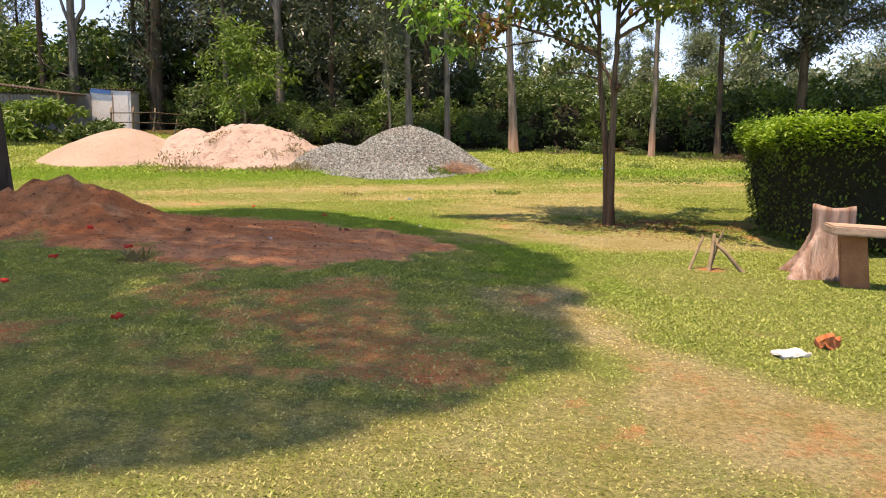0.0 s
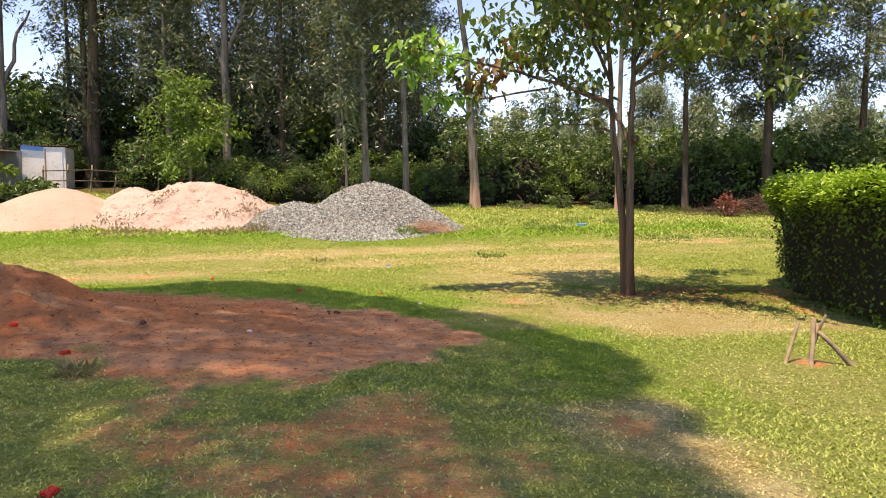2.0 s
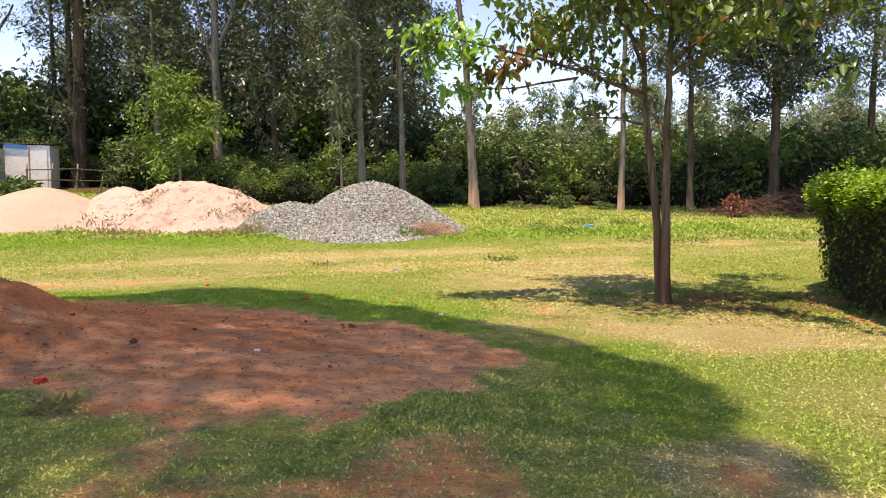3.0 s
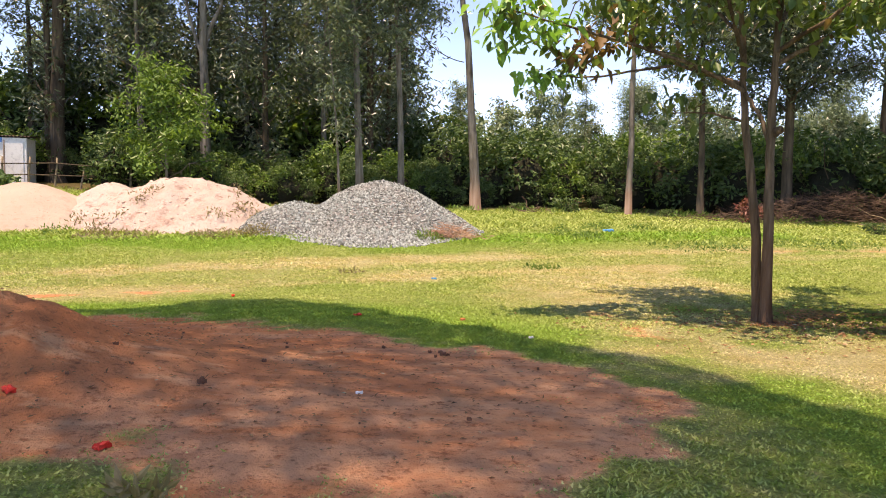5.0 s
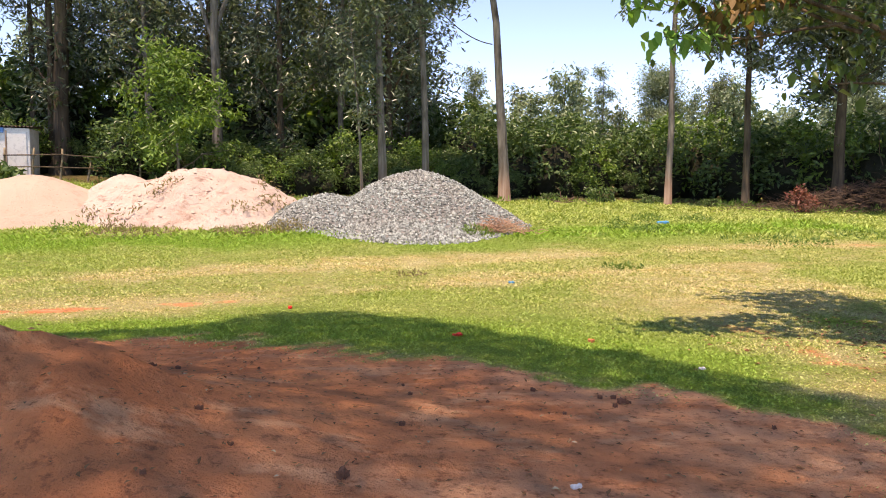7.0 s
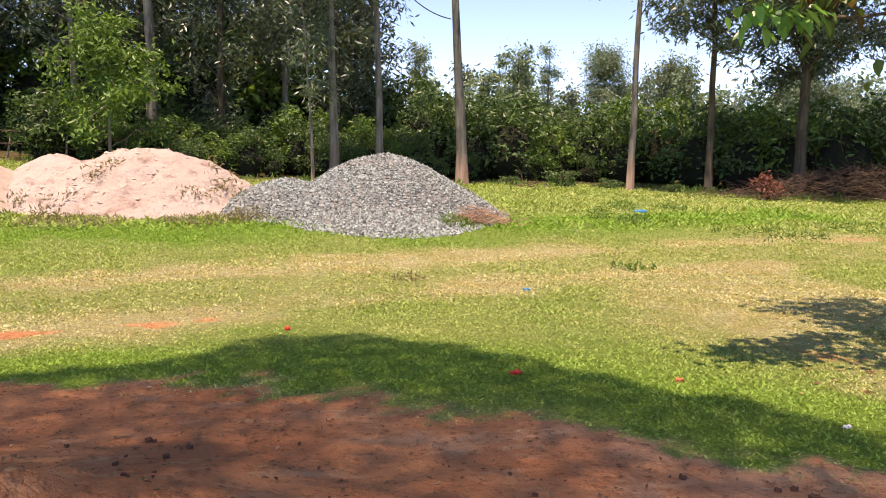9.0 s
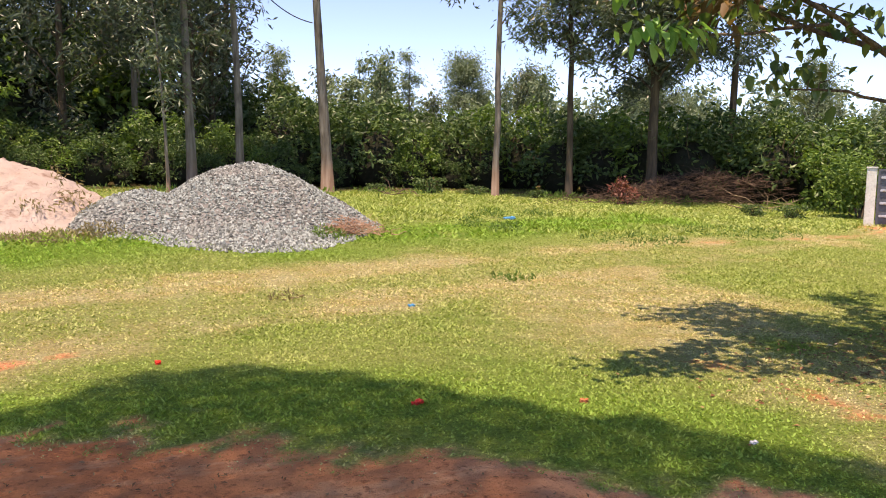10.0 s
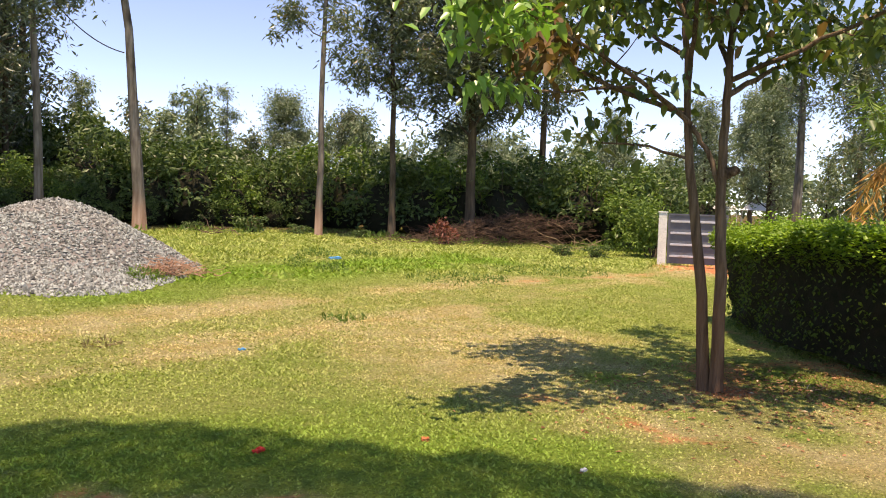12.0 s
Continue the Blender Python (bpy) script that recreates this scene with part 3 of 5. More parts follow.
def heap_lumps(root, lobes, seed, rough, many, size, material, rseed):
    """Crumbled lumps lying on a heap's skin."""
    rng = np.random.default_rng(rseed)
    pick = rng.integers(0, len(lobes), many)
    c = np.array(lobes)[pick]
    a, q = rng.uniform(0, 6.283, many), np.sqrt(rng.random(many)) * 0.95
    x, y = c[:, 0] + np.cos(a) * q * c[:, 2], c[:, 1] + np.sin(a) * q * c[:, 3]
    patch = value_noise(x, y, 0.8, rseed + 1)
    keep = rng.random(many) < ramp(patch, 0.35, 0.75)
    x, y = x[keep], y[keep]
    z = height(x, y) + np.maximum(heap_rise(x, y, lobes, seed, rough), 0)
    n = len(x)
    octa = np.array([[1, 0, 0], [-1, 0, 0], [0, 1, 0], [0, -1, 0], [0, 0, 1], [0, 0, -1]], float)
    v = np.stack([x, y, z], -1)[:, None] + (octa[None] + rng.uniform(-0.4, 0.4, (n, 6, 3))) * size * rng.uniform(0.3, 1.2, (n, 1, 1)) ** 2 * np.array([1, 1, 0.6])
    tri = np.array([[0, 2, 4], [2, 1, 4], [1, 3, 4], [3, 0, 4], [2, 0, 5], [1, 2, 5], [3, 1, 5], [0, 3, 5]])
    f = (np.arange(n)[:, None, None] * 6 + tri[None]).reshape(-1, 3)
    tagged(put("lump_scatter", mesh_of("lump_scatter", v.reshape(-1, 3), f, material), root), "crumbled damp sand lumps", kind="stuff")


def build_stones():
    rng = np.random.default_rng(51)
    n = 34000
    x, y = rng.uniform(-5.6, 2.9, n), rng.uniform(21.6, 29.0, n)
    z = heap_rise(x, y, GRAVEL, 47, 0.03)
    keep = z > -0.06 - 0.05 * rng.random(n)
    x, y, z = x[keep], y[keep], np.maximum(z[keep], 0.0)
    n = len(x)
    c = np.stack([x, y, height(x, y) + z + 0.008], -1)
    octa = np.array([[1, 0, 0], [-1, 0, 0], [0, 1, 0], [0, -1, 0], [0, 0, 1], [0, 0, -1]], float)
    size = rng.uniform(0.018, 0.048, (n, 1, 1)) * rng.uniform(0.5, 1.2, (n, 1, 3))
    jit = octa[None] + rng.uniform(-0.35, 0.35, (n, 6, 3))
    v = c[:, None] + jit * size
    tri = np.array([[0, 2, 4], [2, 1, 4], [1, 3, 4], [3, 0, 4], [2, 0, 5], [1, 2, 5], [3, 1, 5], [0, 3, 5]])
    f = (np.arange(n)[:, None, None] * 6 + tri[None]).reshape(-1, 3)
    tagged(put("crushed_stone", mesh_of("crushed_stone", v.reshape(-1, 3), f, STONE), gravel), "loose grey crushed stones", kind="stuff")


heap_lumps(coarse_heap, SAND_MID, 44, 0.085, 650, 0.055, LUMP, 55)
heap_lumps(fine_heap, SAND_LEFT, 41, 0.015, 260, 0.04, SAND_A, 57)
build_stones()


# ---- trees ----
DEAD_LEAF = make_leaf("withered broad leaves", (0.12, 0.07, 0.035), (0.26, 0.17, 0.085), None, 0.3, 0.6, 0.2)


def gum_tree(name, rng, tall, radius, clear, spread, clumps, per, leaf, bark, foliage, label, lean=(0, 0), size=(0.24, 0.065), fork=0.0):
    """A tall slender tree: tapered trunk, rising limbs, drooping clumps of narrow leaves."""
    root = thing(name, label, "tree")
    steps = 12
    s = np.linspace(0, 1, steps)
    line = np.stack([lean[0] * s ** 1.5, lean[1] * s ** 1.5, tall * s - 0.15], -1)
    line[2:-1, :2] += rng.standard_normal((steps - 3, 2)) * 0.006 * tall ** 0.5
    wood = [tube(line, radius * (1.12 - 0.95 * s) * (1 + 0.25 * np.exp(-s * 34)), 10, 0.03, rng)]
    spots = []
    if fork:
        base = np.array([np.interp(fork, s, line[:, c]) for c in range(3)])
        for dx, dz, r in ((1.5, 4.2, 0.6), (-1.2, 3.6, 0.5)):
            limb = bent(base - (0, 0, 0.15), base + (dx, 0.3, dz), 7, 0.06, rng, 0.25)
            wood.append(tube(limb, radius * r * np.linspace(0.85, 0.3, 7), 8))
            spots += [limb[5], limb[6], limb[6] + (0.3, 0, 0.8)]
        wood.append(tube(bent(base - (0, 0, 2.6), base + (-2.6, 0.2, -0.9), 6, 0.1, rng), np.linspace(0.05, 0.015, 6), 5))
    many = max(6, clumps // 7)
    for k in range(many):
        q = clear + (0.97 - clear) * (k + rng.random()) / many
        start = np.array([np.interp(q, s, line[:, c]) for c in range(3)])
        a = k * 2.4 + rng.uniform(-0.6, 0.6)
        reach = spread * (1.15 - 0.75 * (q - clear) / (1 - clear)) * rng.uniform(0.6, 1.1)
        end = start + np.array([np.cos(a) * reach, np.sin(a) * reach, reach * rng.uniform(0.25, 1.1)])
        limb = bent(start, end, 5, 0.05 * reach, rng, 0.08 * reach)
        wood.append(tube(limb, np.linspace(radius * 0.34 * (1.15 - q), 0.012, 5), 5))
        spots += [limb[2] + rng.standard_normal(3) * 0.3, limb[3], limb[4]]
        for _ in range(3):
            base = limb[rng.integers(1, 5)]
            tip = base + rng.standard_normal(3) * np.array([0.32, 0.32, 0.26]) * reach
            wood.append(tube(bent(base, tip, 3, 0.03, rng), [0.016, 0.011, 0.006], 3))
            spots.append(tip)
    spots = np.array(spots)
    pick = spots[rng.integers(0, len(spots), clumps)] + rng.standard_normal((clumps, 3)) * 0.16
    blob = rng.standard_normal((clumps, per, 3)) * (leaf * 0.78 * rng.uniform(0.5, 1.4, (clumps, 1, 1))) * np.array([1, 1, 0.9])
    at = (pick[:, None] + blob).reshape(-1, 3)
    at = at[at[:, 2] > 0.4]
    v, f = join(wood)
    put("trunk", mesh_of("trunk", v, f, bark, smooth=True), root)
    v, f = leaves(at, size[0], size[1], rng, 0.55)
    put("crown", mesh_of("crown", v, f, foliage), root)
    return root


def shrub(name, rng, wide, tall, many, size, foliage, label, category="shrub", stems=9, stemmat=None, heart=True):
    """A many-stemmed bush whose leaves fill an uneven dome."""
    root = thing(name, label, category)
    wood = []
    for k in range(stems):
        a, r = rng.uniform(0, 6.283), wide * rng.uniform(0.2, 0.8)
        end = np.array([np.cos(a) * r, np.sin(a) * r, tall * rng.uniform(0.5, 0.95)])
        wood.append(tube(bent((end[0] * 0.12, end[1] * 0.12, -0.1), end, 5, 0.06 * wide, rng), np.linspace(0.035, 0.008, 5), 5))
    lumps = 26
    c = rng.standard_normal((lumps, 3))
    c /= np.linalg.norm(c, axis=1)[:, None]
    c *= rng.uniform(0.35, 0.95, (lumps, 1))
    c = np.stack([c[:, 0] * wide, c[:, 1] * wide, tall * rng.uniform(0.12, 0.98, lumps)], -1)
    pick = rng.integers(0, lumps, many)
    d = rng.standard_normal((many, 3))
    d /= np.linalg.norm(d, axis=1)[:, None]
    d[:, 2] = np.where(rng.random(many) < 0.7, np.abs(d[:, 2]), d[:, 2])
    d *= rng.uniform(0.6, 1.05, (many, 1)) * np.array([wide, wide, tall * 0.6]) * rng.uniform(0.25, 0.4, lumps)[pick][:, None]
    at = c[pick] + d
    at = at[at[:, 2] > 0.04]
    v, f = join(wood)
    put("woody_base", mesh_of("woody_base", v, f, stemmat or DARK_BARK, smooth=True), root)
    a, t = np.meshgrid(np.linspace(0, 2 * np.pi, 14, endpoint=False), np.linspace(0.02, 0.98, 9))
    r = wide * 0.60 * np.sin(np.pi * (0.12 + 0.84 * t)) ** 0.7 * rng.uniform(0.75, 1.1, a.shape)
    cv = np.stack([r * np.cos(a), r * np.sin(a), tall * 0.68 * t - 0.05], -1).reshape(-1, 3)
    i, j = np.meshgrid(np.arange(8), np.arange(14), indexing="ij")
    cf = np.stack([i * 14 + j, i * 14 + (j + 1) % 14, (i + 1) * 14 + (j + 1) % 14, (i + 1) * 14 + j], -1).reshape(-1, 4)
    # solid dark core, added to stand for the shade inside the bush
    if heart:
        put("core", mesh_of("core", cv, cf, SHADED_CORE, smooth=True), root, "near-black shrub core, twigs and their shade in one colour")
    v, f = leaves(at, size[0], size[1], rng, 0.3)
    put("foliage", mesh_of("foliage", v, f, foliage), root)
    return root


def stand(x, y, turn=0.0, scale=1.0, sink=0.0):
    return pose(x, y, on_ground(x, y) - sink, 0, 0, turn) @ Matrix.Diagonal((scale, scale, scale, 1))


def single_trees():
    """The trees that stand apart in front of the woods."""
    rng = np.random.default_rng(61)
    pale = "slender pale-barked gum tree at the edge of the woods"
    spec = (
        (-8.9, 42.7, 19, 0.24, 0.50, 2.6, 150, 60, 0.45, GUM_BARK, EUC_LEAF, "tall forked pale gum tree behind the sand heap", (-0.3, 0), 0.36),
        (-16.5, 45.2, 20, 0.36, 0.45, 3.0, 260, 60, 0.5, DARK_BARK, EUC_LEAF, "stout brown-trunked tree beside the white hut", (0.4, 0)),
        (-1.66, 37.3, 15, 0.17, 0.42, 1.7, 150, 60, 0.40, GUM_BARK, EUC_LEAF, "pale gum tree with drooping leaves behind the gravel heap", (-0.7, 0)),
        (0.15, 38.2, 17, 0.145, 0.42, 1.9, 150, 60, 0.42, GUM_BARK, EUC_LEAF, "thin dark-stemmed gum tree behind the gravel heap", (-0.8, 0)),
        (3.3, 37.4, 16, 0.20, 0.62, 1.6, 60, 50, 0.35, GUM_BARK, EUC_LEAF, "leaning bare-trunked gum tree with a high thin crown", (-1.6, 0)),
        (9.3, 35.1, 17, 0.125, 0.37, 1.6, 110, 70, 0.40, GUM_BARK, EUC_LEAF, "straight white-barked gum tree at the lawn's edge", (0.2, 0)),
        (11.8, 33.8, 15, 0.125, 0.34, 1.8, 230, 80, 0.42, DARK_BARK, EUC_LEAF, "thin dark gum tree beside the brush heap", (-0.5, 0)),
        (14.85, 32.8, 15, 0.20, 0.27, 2.8, 430, 100, 0.48, DARK_BARK, DARK_LEAF, "dark broad-crowned tree over the brush heap", (-0.2, 0)),
        (19.3, 33.5, 13, 0.17, 0.38, 1.5, 110, 60, 0.4, DARK_BARK, EUC_LEAF, "thin dark gum tree among shrubs", (0.2, 0)),
        (33.0, 29.5, 15, 0.24, 0.42, 1.9, 90, 60, 0.45, GUM_BARK, EUC_LEAF, "red-footed gum tree beyond the gate", (0, 0)),
        (24.5, 20.2, 13, 0.16, 0.25, 2.0, 170, 60, 0.45, GUM_BARK, EUC_LEAF, "leafy young gum tree behind the hedge", (0, 0)),
        (36.5, 37.5, 8.0, 0.15, 0.16, 1.6, 170, 55, 0.45, DARK_BARK, HAZED_LEAF, "feathery grey-green tree beyond the gate", (0, 0)),
        (39.5, 35.0, 9.5, 0.15, 0.16, 1.6, 170, 55, 0.45, DARK_BARK, HAZED_LEAF, "feathery grey-green tree beyond the gate", (0, 0)),
        (6.6, 65.2, 8.6, 0.14, 0.06, 1.1, 130, 50, 0.34, DARK_BARK, HAZED_LEAF, "pointed grey-green tree rising over the woods", (0, 0)),
        (14.2, 70.5, 9.0, 0.10, 0.35, 0.6, 34, 44, 0.30, GUM_BARK, HAZED_LEAF, "thin feathery tree rising over the woods", (0, 0)),
        (15.6, 68.5, 9.2, 0.10, 0.45, 0.5, 28, 44, 0.30, GUM_BARK, HAZED_LEAF, "thin feathery tree rising over the woods", (0.2, 0)),
        (17.2, 66.7, 9.0, 0.12, 0.3, 1.1, 60, 50, 0.34, GUM_BARK, HAZED_LEAF, "feathery tree rising over the woods", (0, 0)),
        (20.3, 63.0, 8.4, 0.14, 0.45, 1.9, 230, 50, 0.48, DARK_BARK, HAZED_LEAF, "round-headed tree rising over the woods", (0, 0)),
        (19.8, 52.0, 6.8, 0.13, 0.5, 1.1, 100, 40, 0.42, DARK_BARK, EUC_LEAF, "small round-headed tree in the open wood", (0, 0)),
        (31.2, 54.5, 7.6, 0.14, 0.35, 2.0, 210, 46, 0.46, DARK_BARK, HAZED_LEAF, "round-headed tree rising over the woods", (0, 0)),
        (41.8, 49.7, 8.6, 0.13, 0.2, 1.8, 200, 46, 0.42, GUM_BARK, HAZED_LEAF, "feathery tree rising over the woods", (0.2, 0)),
        (46.3, 40.6, 10.2, 0.15, 0.2, 1.8, 230, 46, 0.42, GUM_BARK, HAZED_LEAF, "tall feathery grey-green tree beyond the gate", (0, 0)),
        (45.4, 38.3, 10.8, 0.15, 0.25, 1.6, 210, 46, 0.42, GUM_BARK, HAZED_LEAF, "tall feathery grey-green tree beyond the gate", (0.3, 0)),
        (-21.4, 45.6, 18, 0.28, 0.55, 2.2, 130, 50, 0.45, GUM_BARK, EUC_LEAF, "stout pale forked gum tree behind the hut", (0.2, 0), 0.30),
        (-23.4, 46.0, 17, 0.20, 0.5, 2.0, 110, 50, 0.45, DARK_BARK, EUC_LEAF, "dark-stemmed gum tree behind the iron shed", (0, 0)),
        (-18.6, 47.5, 16, 0.16, 0.5, 2.0, 110, 50, 0.45, DARK_BARK, EUC_LEAF, "dark-stemmed gum tree behind the hut", (0, 0)),
        (30.5, 25.2, 10, 0.13, 0.2, 1.5, 150, 50, 0.42, GUM_BARK, EUC_LEAF, "slim leafy tree behind the hedge", (0, 0)),
    )
    for x, y, tall, r, clear, spread, clumps, per, leaf, bark, foliage, label, *rest in spec:
        tree = gum_tree("gum_tree", rng, tall, r, clear, spread, clumps, per, leaf, bark, foliage, label, rest[0], (0.25, 0.072), rest[1] if len(rest) > 1 else 0.0)
        tree.matrix_basis = stand(x, y)


def woods():
    """The dense plantation behind the heaps and the open wood to its other side."""
    rng = np.random.default_rng(71)
    label = "tall gum tree in the dense dark plantation"
    kinds = [gum_tree("plantation_tree", rng, 18, 0.17, 0.10 if k % 2 else 0.24, 2.1, 205, 24, 0.56, DARK_BARK if k % 2 else GUM_BARK, DARK_LEAF if k else EUC_LEAF, label, (rng.uniform(-0.8, 0.8), 0.2), (0.31, 0.095)) for k in range(5)]
    spots = []
    for row, y in enumerate((43.5, 46.5, 50, 54.5, 60)):
        x = -44 + row * 0.9
        clear = lambda px: px < -12.5 and (y < 46 or rng.random() < (0.5 if px < -20 else 0.25))
        edge = 0.2 + (y - 43) * 0.12
        while x < edge:
            if not clear(x) and not (y < 46 and abs(x + 8.9) < 2.4):
                spots.append((x + rng.uniform(-0.8, 0.8), y + rng.uniform(-1.2, 1.2)))
            x += 2.9 + 0.35 * row
    for k, (x, y) in enumerate(spots):
        m = stand(x, y, rng.uniform(0, 360), rng.uniform(0.85, 1.15))
        tree = kinds[k] if k < 5 else copy_thing(kinds[k % 5], m)
        tree.matrix_basis = m
        tagged(tree, group="plantation trees")

    label = "smaller bushy tree in the open wood"
    kinds = [gum_tree("wood_tree", rng, 8.0, 0.11, 0.12, 1.7, 122, 14, 0.5, DARK_BARK, HAZED_LEAF if k else EUC_LEAF, label, (0, 0), (0.40, 0.15)) for k in range(4)]
    spots = [(x, 46 + 6 * rng.random() + 0.02 * (x - 4) ** 2 * 0.2) for x in np.arange(4.5, 40, 2.0)]
    spots += [(x, 58 + 12 * rng.random()) for x in np.arange(5, 60, 2.6)]
    spots += [(30 + 10 * rng.random() + 0.5 * k, 40 - 1.5 * k) for k in range(14)]
    spots = [p for p in spots if float(line_distance(np.array(p[0]), np.array(p[1]), [(17, 21.6), (46, 40.6)])) > 2.4]
    for k, (x, y) in enumerate(spots):
        far = 0.7 + 0.008 * math.hypot(x, y)
        slim = rng.choice((0.6, 0.95, 1.25))
        m = stand(x, y, rng.uniform(0, 360), far * rng.uniform(0.38, 0.74)) @ Matrix.Diagonal((slim, slim, 1.28 - 0.28 * slim, 1))
        tree = kinds[k] if k < 4 else copy_thing(kinds[k % 4], m)
        tree.matrix_basis = m
        tagged(tree, group="open wood trees")

    label = "dense leafy shrub in the belt along the woods"
    kinds = [shrub("shrub", rng, 1.7, 3.0, 1800, (0.235, 0.11), SHRUB_LEAF if k < 3 else BELT_LEAF, label if k < 3 else "bright green leafy shrub in the belt along the woods") for k in range(4)]
    spots = [(x + rng.uniform(-0.5, 0.5), 40.6 + rng.uniform(-0.7, 1.2)) for x in np.arange(-12.5, 12, 1.9)]
    spots += [(x, 45.2 + rng.uniform(-0.5, 0.5)) for x in np.arange(-30, -13, 2.0)]
    spots += [(11 + 1.55 * k, 39.5 - 0.55 * k + rng.uniform(-0.6, 0.8)) for k in range(13)]
    spots += [(x + rng.uniform(-0.5, 0.5), 43.5 + rng.uniform(-0.7, 1.2)) for x in np.arange(-12, 30, 3.0)]
    spots += [(13.2 + 1.25 * k, 36.4 - 0.95 * k + rng.uniform(-0.3, 0.5)) for k in range(8)]
    spots += [(24 + 1.2 * k, 33 - 0.8 * k) for k in range(2)]
    spots += [(x + rng.uniform(-0.5, 0.5), 42.2 + rng.uniform(-0.4, 0.4)) for x in np.arange(-12, 12, 2.2)]
    # row added behind the plantation, enlarged below, as dark backdrop against sky gaps
    spots += [(x + rng.uniform(-0.8, 0.8), 49.0 + rng.uniform(-1.0, 1.0)) for x in np.arange(-34, 4, 2.3)]
    low = len(spots)
    spots += [(x + rng.uniform(-0.5, 0.5), 39.6 + rng.uniform(-0.4, 0.4)) for x in np.arange(-12.5, 11, 1.7)]
    for k, (x, y) in enumerate(spots):
        m = stand(x, y, rng.uniform(0, 360), rng.uniform(0.72, 1.2) * (0.45 if k >= low else 1.9 if y > 47.5 else 0.8 if x < 3 else 1.05))
        bush = kinds[k] if k < 4 else copy_thing(kinds[k % 4], m)
        bush.matrix_basis = m
        tagged(bush, group="shrub belt")


def far_woods():
    """The closed far edge of the woods, one uncountable mass."""
    rng = np.random.default_rng(81)
    pieces = []
    for k in range(230):
        a = radians(rng.uniform(-62, 4) if k % 2 else rng.uniform(4, 82))
        r = rng.uniform(72, 105)
        x, y = math.sin(a) * r, math.cos(a) * r
        tall = rng.uniform(4.0, 8.0) if a > 0.06 else rng.uniform(9, 17) if a > -0.38 else rng.uniform(6, 11)
        z = on_ground(x, y)
        puffs = 16
        n = 26 if a > 0.06 else 34
        s = np.sort(rng.random(puffs)) ** 0.8
        wide = 1.7 * np.sqrt(np.clip(1.08 - s, 0, 1)) * rng.uniform(0.5, 1.2)
        turn = rng.uniform(0, 6.283, puffs)
        c = np.stack([x + np.cos(turn) * wide, y + np.sin(turn) * wide, z + 0.4 + s * tall], -1)
        at = (c[:, None] + rng.standard_normal((puffs, n, 3)) * np.array([0.5, 0.5, 0.42])).reshape(-1, 3)
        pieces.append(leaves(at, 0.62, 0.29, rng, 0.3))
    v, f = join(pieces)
    me = mesh_of("far_woods", v, f, HAZED_LEAF)
    tagged(put("far_woods", me), "distant hazy mass of trees closing the view", "woods", kind="stuff")


single_trees()
woods()
far_woods()


